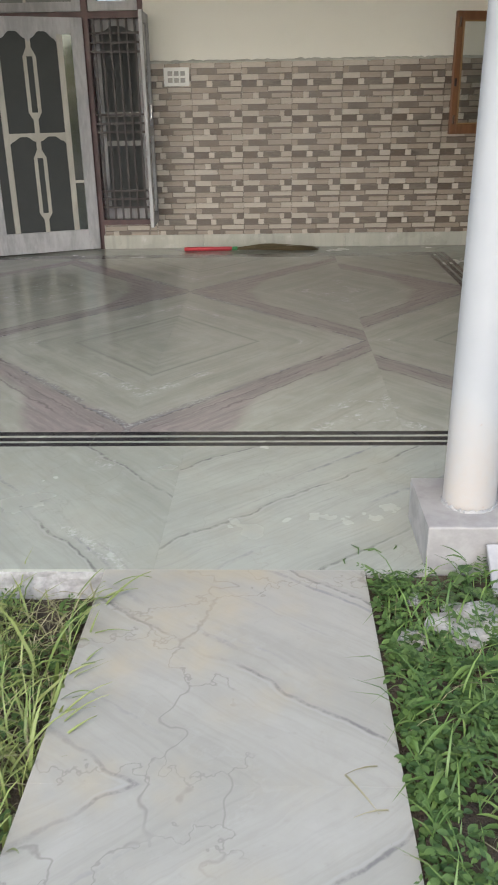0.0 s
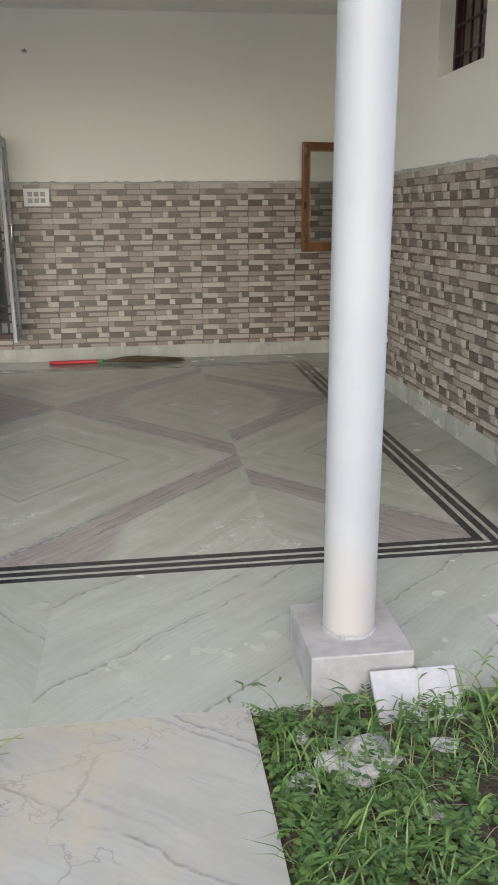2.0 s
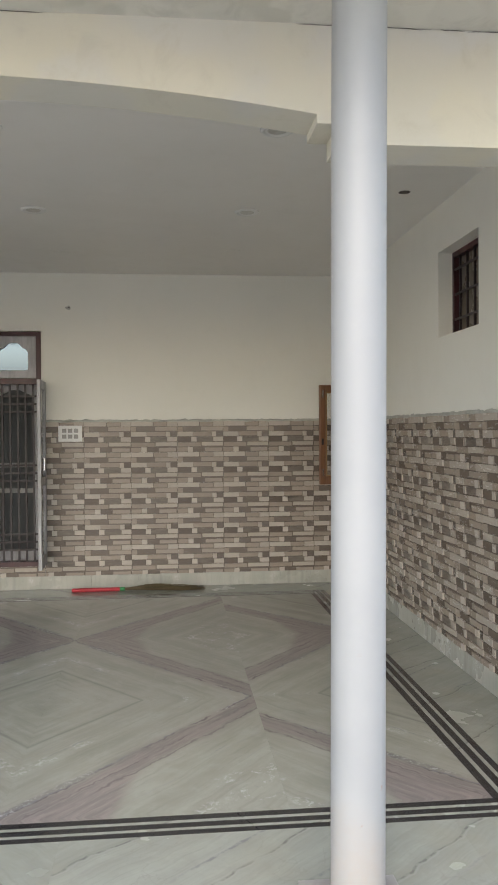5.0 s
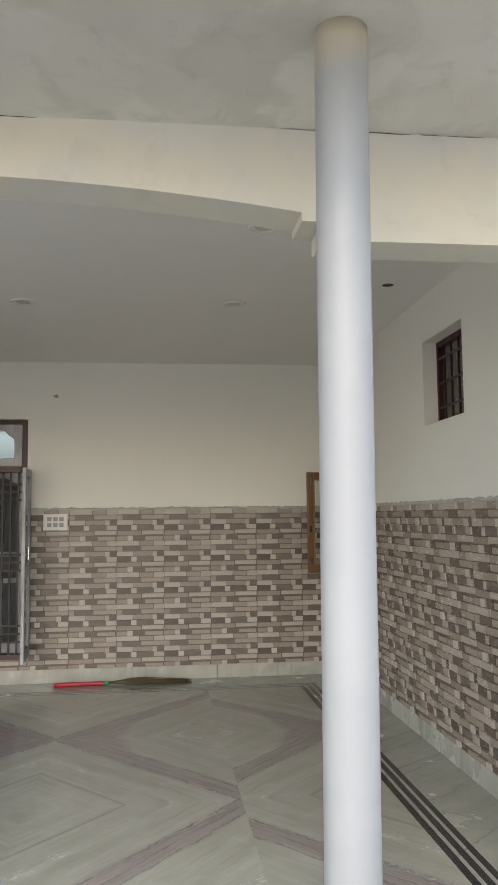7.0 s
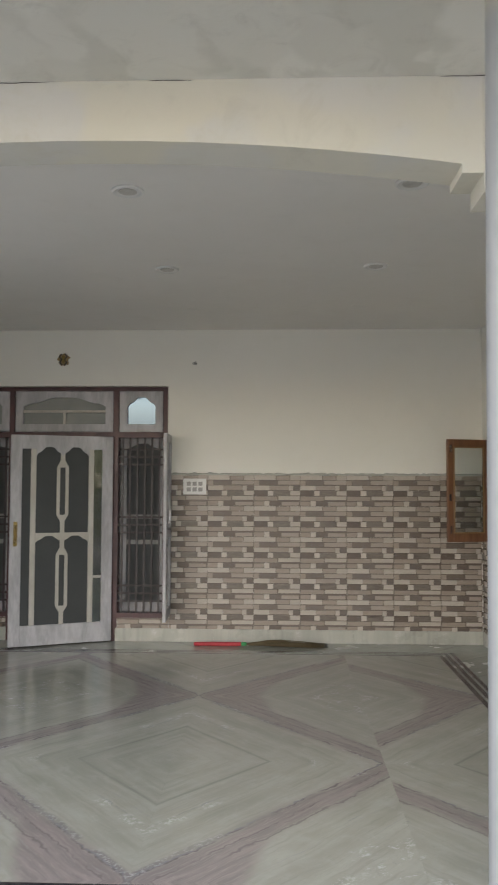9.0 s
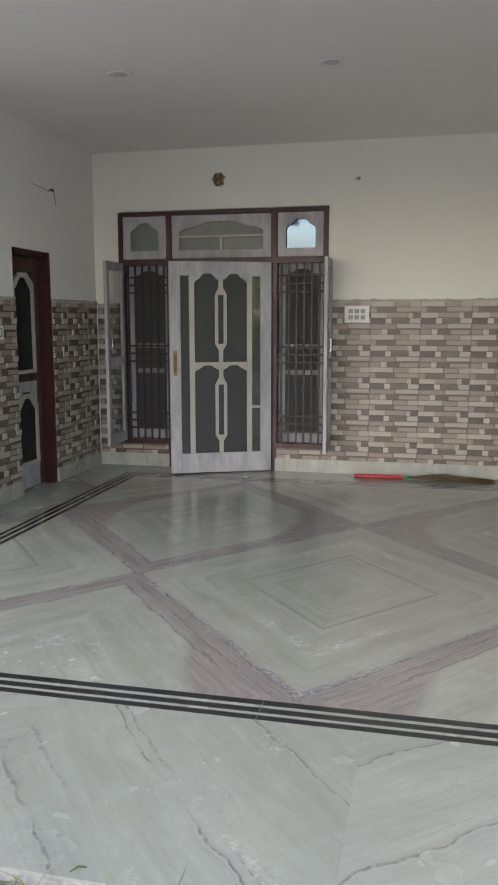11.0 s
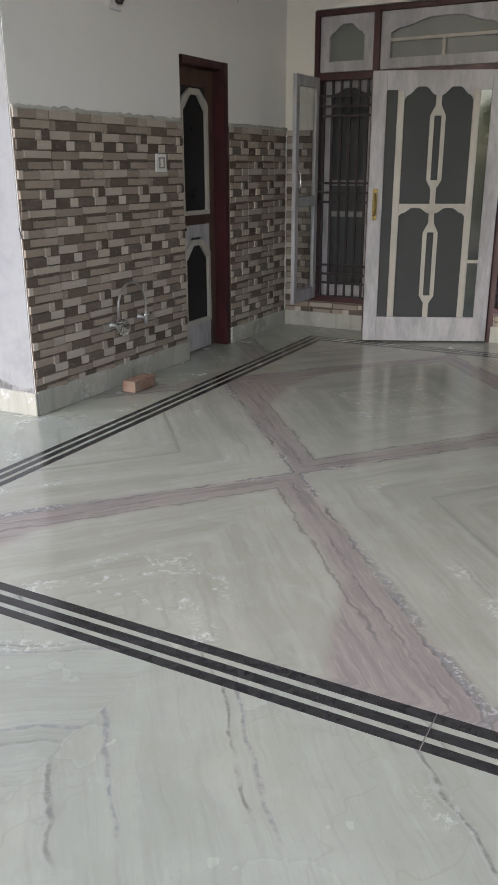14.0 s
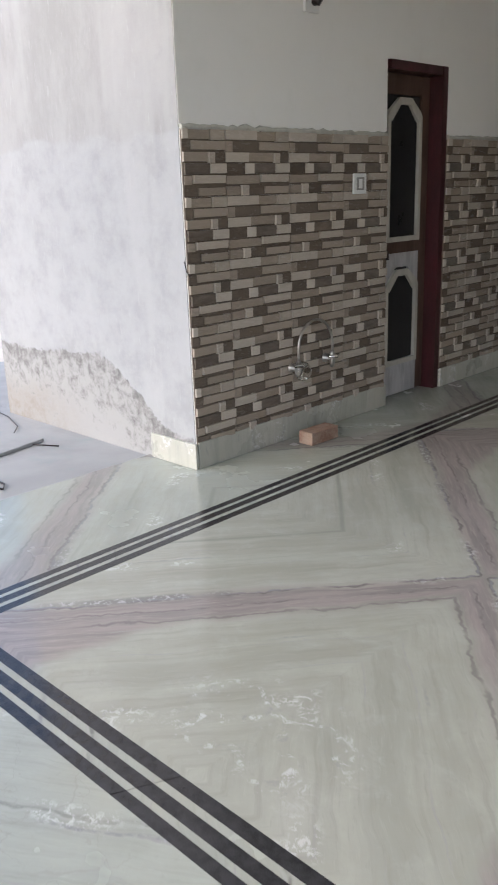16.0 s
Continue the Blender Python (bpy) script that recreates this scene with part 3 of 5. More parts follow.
# front beam with a shallow arch, and its lower step by the column
bm = bmesh.new()
pts = [(1.585, 2.655)]
for i in range(25):
    x = 1.585 - i / 24 * 2.8
    pts.append((x, 2.655 + 0.1 * (1 - ((x - 0.185) / 1.4) ** 2)))
pts += [(-1.30, 2.655), (-1.30, 2.555), (-2.48, 2.555), (-2.48, 3.3), (1.66, 3.3), (1.66, 2.622), (1.585, 2.622)]
prism(bm, pts, 2.93, 3.14)
bx(bm, (1.661, 2.93, 2.552), (XR, 3.14, 3.3))
beam = setting("beam", bm, M_BEAM, "cream plastered beam with a shallow arch", "beam")
# room behind the door, a plain dark shell
setting("wall_inner", boxes(((-2.9, 11.0, -0.1), (0.4, 11.1, 3.2)), ((-3.0, 8.23, -0.1), (-2.9, 11.1, 3.2)), ((0.4, 8.23, -0.1), (0.5, 11.1, 3.2)), ((-3.0, 8.23, 3.1), (0.5, 11.1, 3.2)), ((-3.0, 8.23, -0.1), (0.5, 11.1, -0.002))), M_LEFT, "plain room behind the door", "wall")

# ---- column on its marble plinth ----
col = thing("column", "round white painted column on a marble plinth", "column")
bm = soften(boxes(((1.427, 2.158, -0.09), (1.73, 2.49, 0.14))), 0.006, 2)
part("plinth", bm, M_PLINTH, col, "chipped pale marble plinth")
bm = bmesh.new()
tube(bm, [(1.576, 2.322, 0.14), (1.576, 2.322, 0.16), (1.578, 2.322, 0.5), (1.583, 2.322, 1.2), (1.589, 2.322, 2.2), (1.595, 2.322, 2.93), (1.596, 2.322, 2.98)], 0.0785, 40)
part("shaft", bm, M_COL, col)
bm = bmesh.new()
rng = random.Random(5)
rings = []
for i in range(72):
    a = i / 72 * 2 * math.pi
    k = Vector((math.cos(a), math.sin(a), 0))
    w_ = 0.006 + 0.005 * noise.noise(k * 5) + rng.uniform(-0.002, 0.002)
    h_ = 0.006 + 0.007 * noise.noise(k * 7 + Vector((4, 0, 0))) + rng.uniform(-0.002, 0.003)
    c = Vector((1.576, 2.322, 0.1385))
    rings.append([bm.verts.new(c + k * (0.0775 + w_)), bm.verts.new(c + k * (0.0775 + w_ * 0.8) + Vector((0, 0, h_ * 0.6 + 0.003))), bm.verts.new(c + k * 0.077 + Vector((0, 0, h_ + 0.004)))])
for p_, q_ in zip(rings, rings[1:] + rings[:1]):
    for m_ in range(2):
        bm.faces.new((p_[m_], q_[m_], q_[m_ + 1], p_[m_ + 1]))
part("mortar_ring", bm, M_CONC, col, "ragged mortar round the foot")

# ---- openings: window and door in the back wall ----
FY0, FY1 = YB - 0.012, YB + 0.09
def fbox(x0, x1, z0, z1, y0=FY0, y1=FY1):
    return ((x0, y0, z0), (x1, y1, z1))


def arch_rail(x0, x1, ztop, zlow, rise, steps=22):
    """A top rail whose lower edge steps up in a bracket curve."""
    pts = [(x0, ztop), (x1, ztop)]
    for i in range(steps + 1):
        s = i / steps
        k = 2 * min(s, 1 - s)
        f = 0.35 * min(1, max(0, (k - 0.04) / 0.10)) + 0.65 * (lambda q: q * q * (3 - 2 * q))(min(1, max(0, (k - 0.2) / 0.6)))
        pts.append((x1 + (x0 - x1) * s, zlow + rise * f))
    return pts


win = thing("door_frame", "maroon painted door frame with transom and side lights", "door frame", kind="structure")
bm = boxes(fbox(-2.225, -2.185, SILL, TOP), fbox(-1.735, -1.685, 0.0, TOP), fbox(-0.70, -0.645, 0.0, TOP), fbox(-0.205, -0.16, SILL, TOP))
part("post", bm, M_MAROON, win)
bm = boxes(fbox(-2.185, -1.735, TOP - 0.035, TOP), fbox(-1.685, -0.70, TOP - 0.035, TOP), fbox(-0.645, -0.205, TOP - 0.035, TOP),
           fbox(-2.185, -1.735, WTOP - 0.02, WTOP + 0.035), fbox(-1.685, -0.70, WTOP - 0.01, WTOP + 0.035), fbox(-0.645, -0.205, WTOP - 0.02, WTOP + 0.035),
           fbox(-2.185, -1.735, SILL, SILL + 0.045), fbox(-0.645, -0.205, SILL, SILL + 0.045))
part("rail", bm, M_MAROON, win)


def transom(x0, x1, wide):
    t = thing("transom_window", "grey primed wooden transom light with a scalloped pane", "window", group="transom lights")
    z0, z1, s = WTOP + 0.04, TOP - 0.04, 0.075
    bm = bmesh.new()
    bx(bm, (x0, YB + 0.002, z0), (x0 + s, YB + 0.04, z1))
    bx(bm, (x1 - s, YB + 0.002, z0), (x1, YB + 0.04, z1))
    bx(bm, (x0 + s, YB + 0.003, z0), (x1 - s, YB + 0.039, z0 + s))
    prism(bm, arch_rail(x0 + s, x1 - s, z1, z1 - 0.15, 0.09), YB + 0.003, YB + 0.039)
    part("frame", bm, M_PRIMER, t)
    if wide:
        zc = (z0 + z1) / 2 - 0.0
        part("glazing_bar", boxes(((x0 + s, YB + 0.006, zc - 0.01), (x1 - s, YB + 0.03, zc + 0.012)), (((x0 + x1) / 2 - 0.012, YB + 0.008, z0 + s), ((x0 + x1) / 2 + 0.012, YB + 0.028, zc - 0.01))), M_BEAD, t)
    bm = boxes(((x0 + s - 0.01, YB + 0.044, z0 + s - 0.01), (x1 - s + 0.01, YB + 0.050, z1 - 0.05)))
    for v_ in bm.verts:
        v_.co.y -= 0.035 * (v_.co.z - z0)
    part("pane", bm, M_MIRROR if x0 > -0.7 else M_FROST, t, "reflecting glass" if x0 > -0.7 else "obscured grey glass")
    return t


for x0, x1, wide in ((-2.18, -1.74, 0), (-1.68, -0.705, 1), (-0.64, -0.21, 0)):
    transom(x0, x1, wide)


def side_light(x0, x1):
    t = thing("window_grille", "dark iron bar grille in front of a net shutter", "window grille", group="side light grilles")
    z0, z1 = SILL + 0.045, WTOP - 0.02
    for k in range(6):
        x = x0 + (k + 0.5) * (x1 - x0) / 6
        part("bar", boxes(((x - 0.009, YB + 0.016, z0), (x + 0.009, YB + 0.032, z1))), M_IRON, t)
    for zc in (z0 + 0.19, (z0 + z1) / 2 + 0.0, z1 - 0.19):
        for dz in (-0.075, 0.0, 0.075):
            part("crossbar", boxes(((x0, YB + 0.006, zc + dz - 0.009), (x1, YB + 0.016, zc + dz + 0.009))), M_IRON, t)
    n = thing("net_shutter", "grey framed shutter with dark fly net behind the grille", "shutter", group="net shutters")
    s = 0.06
    bm = boxes(((x0, YB + 0.11, z0), (x0 + s, YB + 0.145, z1)), ((x1 - s, YB + 0.11, z0), (x1, YB + 0.145, z1)), ((x0 + s, YB + 0.111, z0), (x1 - s, YB + 0.144, z0 + 0.10)))
    prism(bm, arch_rail(x0 + s, x1 - s, z1, z1 - 0.11, 0.06), YB + 0.111, YB + 0.144)
    part("frame", bm, M_PRIMER, n)
    for z in (0.95, 1.20):
        part("mid_rail", boxes(((x0 + s, YB + 0.115, z - 0.022), (x1 - s, YB + 0.14, z + 0.022))), M_SOCKET, n)
    part("net", boxes(((x0 + s - 0.01, YB + 0.126, z0 + 0.09), (x1 - s + 0.01, YB + 0.13, z1 - 0.03))), M_NET, n, "dark fly net")


side_light(-2.183, -1.737)
side_light(-0.643, -0.207)


def shutter(m, w, label):
    """An outer shutter: hinge at the origin, leaf along +x, front at +y."""
    t = thing("glazed_shutter", label, "shutter", m, group="outer shutters")
    z0, z1, s, d = SILL + 0.03, WTOP + 0.0, 0.06, 0.032
    part("frame", soften(boxes(((0, 0, z0), (s, d, z1)), ((w - s, 0, z0), (w, d, z1)), ((s, 0.001, z0), (w - s, d - 0.001, z0 + 0.1)), ((s, 0.001, z1 - 0.08), (w - s, d - 0.001, z1)), ((s, 0.001, 1.02), (w - s, d - 0.001, 1.10))), 0.003), M_PRIMER, t)
    for a, b in ((z0 + 0.09, 1.03), (1.09, z1 - 0.07)):
        part("pane", boxes(((s - 0.01, d / 2 - 0.002, a), (w - s + 0.01, d / 2 + 0.002, b))), M_GLASS, t)
    bm = tube(bmesh.new(), [(w - 0.03, d, z0 + 0.9), (w - 0.03, d + 0.03, z0 + 0.92), (w - 0.03, d + 0.03, z0 + 1.02), (w - 0.03, d, z0 + 1.04)], 0.006, 8)
    part("handle", bm, M_CHROME, t, "small pull handle")
    return t


shutter(pose(-2.205, YB - 0.012, 0, 0, 0, -90), 0.44, "grey primed glazed shutter standing open by the corner")
shutter(pose(-0.15, YB - 0.012, 0, 0, 0, -88), 0.44, "grey primed glazed shutter standing open by the tiled wall")


def main_door():
    """The leaf in its own axes: hinge at x = 0, free edge at x = W, front face at +y."""
    t = thing("door_leaf", "grey primed wooden net door standing ajar", "door", pose(-0.703, 7.985, 0, 0, 0, 204.2))
    W, H, d = 0.965, 1.985, 0.038
    z0 = 0.012
    part("stile", soften(boxes(((0, 0, z0), (0.105, d, H))), 0.004), M_PRIMER, t)
    part("stile", soften(boxes(((W - 0.105, 0, z0), (W, d, H))), 0.004), M_PRIMER, t)
    part("bottom_rail", soften(boxes(((0.105, 0.001, z0), (W - 0.105, d - 0.001, 0.20))), 0.003), M_PRIMER, t)
    bm = bmesh.new()
    bx(bm, (0.105, 0.001, 1.855), (0.235, d - 0.001, H))
    bx(bm, (W - 0.235, 0.001, 1.855), (W - 0.105, d - 0.001, H))
    half = W / 2
    prism(bm, arch_rail(0.235, half, H, 1.79, 0.085), 0.001, d - 0.001)
    prism(bm, arch_rail(half, W - 0.235, H, 1.79, 0.085), 0.001, d - 0.001)
    part("top_rail", bm, M_PRIMER, t)
    for x in (0.185, W - 0.235):
        part("mullion", soften(boxes(((x, 0.003, 0.20), (x + 0.05, d - 0.003, 1.856))), 0.004), M_BEAD, t, "pale wooden mullion")
    bm = bmesh.new()
    for a, b in ((0.235, half), (half, W - 0.235)):
        prism(bm, arch_rail(a, b, 1.06, 0.97, 0.06), 0.004, d - 0.004)
    part("mid_rail", bm, M_BEAD, t)
    for za, zb in ((1.06, 1.82), (0.20, 0.99)):
        bm = bmesh.new()
        zm0, zm1 = za + 0.17, zb - 0.14
        for sgn in (-1, 1):
            bx(bm, (half + sgn * 0.041 - 0.015, 0.004, zm0), (half + sgn * 0.041 + 0.015, d - 0.004, zm1))
        prism(bm, [(half - 0.056, zm1), (half + 0.056, zm1), (half + 0.02, zm1 + 0.07), (half + 0.02, zb + 0.02), (half - 0.02, zb + 0.02), (half - 0.02, zm1 + 0.07)], 0.004, d - 0.004)
        prism(bm, [(half - 0.056, zm0), (half - 0.02, zm0 - 0.06), (half - 0.02, za - 0.005), (half + 0.02, za - 0.005), (half + 0.02, zm0 - 0.06), (half + 0.056, zm0)], 0.004, d - 0.004)
        part("centre_mullion", bm, M_BEAD, t, "pale shaped centre mullion")
    part("net", boxes(((0.225, d / 2 - 0.003, 0.19), (W - 0.225, d / 2 + 0.002, 1.88))), M_NET, t, "dark fly net")
    bm = boxes(((0.10, d / 2 - 0.003, 0.19), (0.19, d / 2 + 0.002, 1.86)))
    for v_ in bm.verts:
        v_.co.y -= (v_.co.x - 0.145) * 0.045
    part("glazing_bar", boxes(((0.105, 0.006, 0.62), (0.186, d - 0.004, 0.645))), M_BEAD, t)
    part("side_pane", bm, M_STRIP, t, "narrow mirroring glass strip")
    part("side_pane", boxes(((W - 0.19, d / 2 - 0.003, 0.19), (W - 0.10, d / 2 + 0.002, 1.86))), M_NET, t)
    h = part("handle_plate", soften(boxes(((W - 0.068, d, 0.94), (W - 0.032, d + 0.006, 1.17))), 0.002), M_BRASS, t, "brass handle plate")
    part("handle", tube(bmesh.new(), [(W - 0.05, d + 0.004, 0.98), (W - 0.05, d + 0.035, 1.0), (W - 0.05, d + 0.035, 1.11), (W - 0.05, d + 0.004, 1.13)], 0.009, 10), M_BRASS, h, "brass pull")
    return t


main_door()

# ---- left wall door ----
dr = thing("door_panelled", "brown wooden door with two dark panels in a maroon frame, closed", "door", kind="structure")
part("frame", boxes(((XL - 0.14, 6.38, 0), (XL - 0.03, 6.42, 2.03)), ((XL - 0.14, 6.965, 0), (XL + 0.004, 7.02, 2.03)), ((XL - 0.14, 6.42, 1.98), (XL - 0.002, 6.965, 2.03))), M_MAROON, dr)


def yz_prism(bm, pts, x0, x1):
    """A polygon in y and z, pushed out from x0 to x1."""
    start = len(bm.verts)
    prism(bm, pts, x0, x1)
    bm.verts.ensure_lookup_table()
    for v in bm.verts[start:]:
        v.co = (v.co.y, v.co.x, v.co.z)
    bmesh.ops.recalc_face_normals(bm, faces=bm.faces[:])


lx0, lx1 = XL - 0.125, XL - 0.09
ly0, ly1 = 6.425, 6.96
bm = boxes(((lx0, ly0, 0.01), (lx1, ly0 + 0.075, 1.975)), ((lx0, ly1 - 0.085, 0.01), (lx1, ly1, 1.975)), ((lx0, ly0 + 0.075, 1.86), (lx1 - 0.001, ly1 - 0.085, 1.975)), ((lx0, ly0 + 0.075, 0.93), (lx1 - 0.001, ly1 - 0.085, 1.00)))
part("leaf", bm, M_BROWND, dr)
part("bottom_rail", boxes(((lx0, ly0 + 0.075, 0.01), (lx1 + 0.001, ly1 - 0.085, 0.21))), M_PRIMER, dr, "grey primed bottom rail")
bm = bmesh.new()
yz_prism(bm, [(ly0 + 0.075, 0.93), (ly1 - 0.085, 0.93)] + [(ly1 - 0.085, 0.72), (ly1 - 0.15, 0.78), (ly1 - 0.2, 0.84), (ly0 + 0.2, 0.84), (ly0 + 0.13, 0.78), (ly0 + 0.075, 0.72)], lx0, lx1 + 0.001)
part("mid_rail", bm, M_PRIMER, dr, "grey primed middle rail")
for za, zb in ((0.21, 0.84), (1.00, 1.86)):
    part("panel", boxes(((lx0 + 0.008, ly0 + 0.07, za), (lx0 + 0.018, ly1 - 0.08, zb))), M_DARKPANEL, dr, "black panel")
    bm = bmesh.new()
    y0, y1, e = ly0 + 0.08, ly1 - 0.09, 0.03
    yz_prism(bm, [(y0, za), (y0 + e, za), (y0 + e, zb - 0.14), (y0, zb - 0.12)], lx1 - 0.01, lx1 + 0.012)
    yz_prism(bm, [(y1 - e, za), (y1, za), (y1, zb - 0.12), (y1 - e, zb - 0.14)], lx1 - 0.01, lx1 + 0.012)
    yz_prism(bm, [(y0 + e, za), (y1 - e, za), (y1 - e, za + e), (y0 + e, za + e)], lx1 - 0.01, lx1 + 0.012)
    yz_prism(bm, [(y0, zb - 0.12), (y0 + e + 0.01, zb - 0.15), (y0 + 0.13, zb - 0.055), (y1 - 0.13, zb - 0.055), (y1 - e - 0.01, zb - 0.15), (y1, zb - 0.12), (y1 - 0.02, zb - 0.09), (y1 - 0.12, zb - 0.015), (y0 + 0.12, zb - 0.015), (y0 + 0.02, zb - 0.09)], lx1 - 0.009, lx1 + 0.013)
    part("moulding", bm, M_BEAD, dr, "pale shaped moulding")
bm = tube(bmesh.new(), [(lx1, 6.47, 0.95), (lx1 + 0.04, 6.47, 0.95), (lx1 + 0.045, 6.47, 0.90)], 0.012, 10)
part("knob", bm, M_IRON, dr, "dark latch")
# the house behind that door, closed
setting("wall_store", boxes(((XL - 0.30, 6.3, -0.1), (XL - 0.235, 7.1, 2.2))), M_LEFT, "plain wall behind the door", "wall")

# ---- high window in the right wall ----
hw = thing("window_1", "small high window with iron bars and brown frame", "window", kind="structure")
wx = XR + 0.10
part("frame", boxes(((wx, 4.74, 2.15), (wx + 0.06, 4.775, 2.73)), ((wx, 5.425, 2.15), (wx + 0.06, 5.46, 2.73)), ((wx, 4.775, 2.695), (wx + 0.06, 5.425, 2.73)), ((wx, 4.775, 2.15), (wx + 0.06, 5.425, 2.185))), M_MAROON, hw)
for k in range(5):
    y = 4.775 + (k + 0.5) * 0.65 / 5
    part("bar", boxes(((wx + 0.012, y - 0.007, 2.185), (wx + 0.026, y + 0.007, 2.695))), M_IRON, hw)
for z in (2.27, 2.44, 2.61):
    part("crossbar", boxes(((wx + 0.002, 4.775, z - 0.007), (wx + 0.012, 5.425, z + 0.007))), M_IRON, hw)
part("pane", boxes(((wx + 0.045, 4.77, 2.18), (wx + 0.05, 5.43, 2.70))), M_VIEWGLASS, hw, "brownish pane coloured for the daylight and leaves behind it")

# ---- side window with its sash standing open ----
sw = thing("window_2", "brown wooden casement frame in the side wall", "window", kind="structure")
WZ0, WZ1 = 1.0, 2.40
part("frame", boxes(((XR - 0.006, 7.22, WZ0), (XR + 0.09, 7.265, WZ1)), ((XR - 0.006, 7.755, WZ0), (XR + 0.09, 7.80, WZ1)), ((XR - 0.006, 7.265, WZ1 - 0.045), (XR + 0.09, 7.755, WZ1)), ((XR - 0.006, 7.265, WZ0), (XR + 0.09, 7.755, WZ0 + 0.045)), ((XR - 0.006, 7.265, 1.95), (XR + 0.09, 7.755, 2.0))), M_BROWN, sw)
part("fanlight", boxes(((XR + 0.004, 7.265, 2.0), (XR + 0.034, 7.335, WZ1 - 0.045)), ((XR + 0.004, 7.685, 2.0), (XR + 0.034, 7.755, WZ1 - 0.045)), ((XR + 0.005, 7.335, 2.0), (XR + 0.033, 7.685, 2.06)), ((XR + 0.005, 7.335, WZ1 - 0.115), (XR + 0.033, 7.685, WZ1 - 0.045))), M_PRIMER, sw, "grey primed fanlight frame")
part("pane", boxes(((XR + 0.04, 7.26, WZ0 + 0.04), (XR + 0.045, 7.76, WZ1 - 0.04))), M_DARKGLASS, sw)
w, z0, z1, s, d = 0.43, 1.0, 1.95, 0.058, 0.035
sash = part("sash", soften(boxes(((0, 0, z0), (s, d, z1)), ((w - s, 0, z0), (w, d, z1)), ((s, 0.001, z0), (w - s, d - 0.001, z0 + s + 0.02)), ((s, 0.001, z1 - s - 0.01), (w - s, d - 0.001, z1))), 0.004), M_BROWN, sw, "brown glazed sash swung open")
sash.matrix_basis = pose(2.895, 7.785, 0, 0, 0, 196.5)
part("sash_pane", boxes(((s - 0.008, d / 2 - 0.002, z0 + s), (w - s + 0.008, d / 2 + 0.002, z1 - s))), M_GLASS, sash, "clear glass pane")
part("bead", boxes(((s, d - 0.004, z0 + s + 0.02), (s + 0.012, d + 0.003, z1 - s - 0.01)), ((w - s - 0.012, d - 0.004, z0 + s + 0.02), (w - s, d + 0.003, z1 - s - 0.01)), ((s + 0.012, d - 0.004, z0 + s + 0.02), (w - s - 0.012, d + 0.003, z0 + s + 0.032)), ((s + 0.012, d - 0.004, z1 - s - 0.022), (w - s - 0.012, d + 0.003, z1 - s - 0.01))), M_GOLD, sash, "paler glazing bead")
for z in (z0 + 0.08, z1 - 0.12):
    part("stay", boxes(((w - 0.035, d, z), (w - 0.02, d + 0.006, z + 0.07))), M_CHROME, sash)
part("latch", boxes(((w - 0.03, d, 1.38), (w - 0.012, d + 0.01, 1.44))), M_IRON, sash)

# ---- things on the walls ----
def switch_board(m, w, h, cols, rows, label, group=""):
    """Back on the wall at y = 0, facing -y."""
    t = thing("switch_board", label, "switch", m)
    part("plate", soften(boxes(((-w / 2, -0.012, -h / 2), (w / 2, 0, h / 2))), 0.003, 2), M_PLASTIC, t)
    for i in range(cols):
        for j in range(rows):
            cx, cz = (i - (cols - 1) / 2) * w * 0.25, (j - (rows - 1) / 2) * h * 0.36
            sw_, sh_ = w * 0.18 if cols > 1 else w * 0.26, h * 0.25 if rows > 1 else h * 0.46
            part("rocker", soften(boxes(((cx - sw_ / 2, -0.017, cz - sh_ / 2), (cx + sw_ / 2, -0.0125, cz + sh_ / 2))), 0.0015), M_SOCKET if cols > 1 else M_PLASTIC, t, "grey rocker" if cols > 1 else "white rocker")
    if cols == 1:
        # raised grey panel; its colour draws the shaded outline of the white rocker
        part("rim", soften(boxes(((-w * 0.3, -0.0145, -h * 0.31), (w * 0.3, -0.0118, h * 0.31))), 0.001), M_SOCKET, t, "grey panel outlining the rocker in place of a shaded groove")
    return t


switch_board(pose(0.112, YB - 0.022, 1.502), 0.226, 0.155, 3, 2, "white six-way switch board on the tiled wall")
switch_board(pose(XL + 0.022, 6.085, 1.355, 0, 0, 90), 0.115, 0.11, 1, 1, "white single switch plate on the tiled wall")

jb = thing("junction_box", "white junction box with a dark cable hole", "junction box", pose(XL, 5.70, 2.235, 0, 0, 90))
part("box", soften(boxes(((-0.055, -0.02, -0.055), (0.055, 0, 0.055))), 0.004), M_PLASTIC, jb)
bm = tube(bmesh.new(), [(0.012, -0.019, -0.002), (0.012, -0.05, -0.004), (0.02, -0.06, -0.012)], 0.022, 12)
part("cable_end", bm, M_IRON, jb, "black cable end")

hole = thing("wall_socket_hole", "ragged unfinished socket hole with bare box", "socket", pose(-1.207, YB, 2.757))
bm = bmesh.new()
rng = random.Random(11)
# a torn star of bare plaster
prism(bm, [((0.046 + (0.022 if k % 3 else -0.006) * rng.uniform(0.3, 1)) * math.cos(a) * 1.1, (0.058 + (0.022 if k % 2 else -0.008) * rng.uniform(0.2, 1)) * math.sin(a)) for k, a in [(k, k * 2 * math.pi / 22) for k in range(22)]], -0.004, 0.0)
M_OCHRE = surface("bare_ochre_plaster", (0.42, 0.31, 0.15), (0.27, 0.19, 0.09), 30.0, 0.9, 0.5)
part("plaster_patch", bm, M_OCHRE, hole, "torn bare ochre plaster")
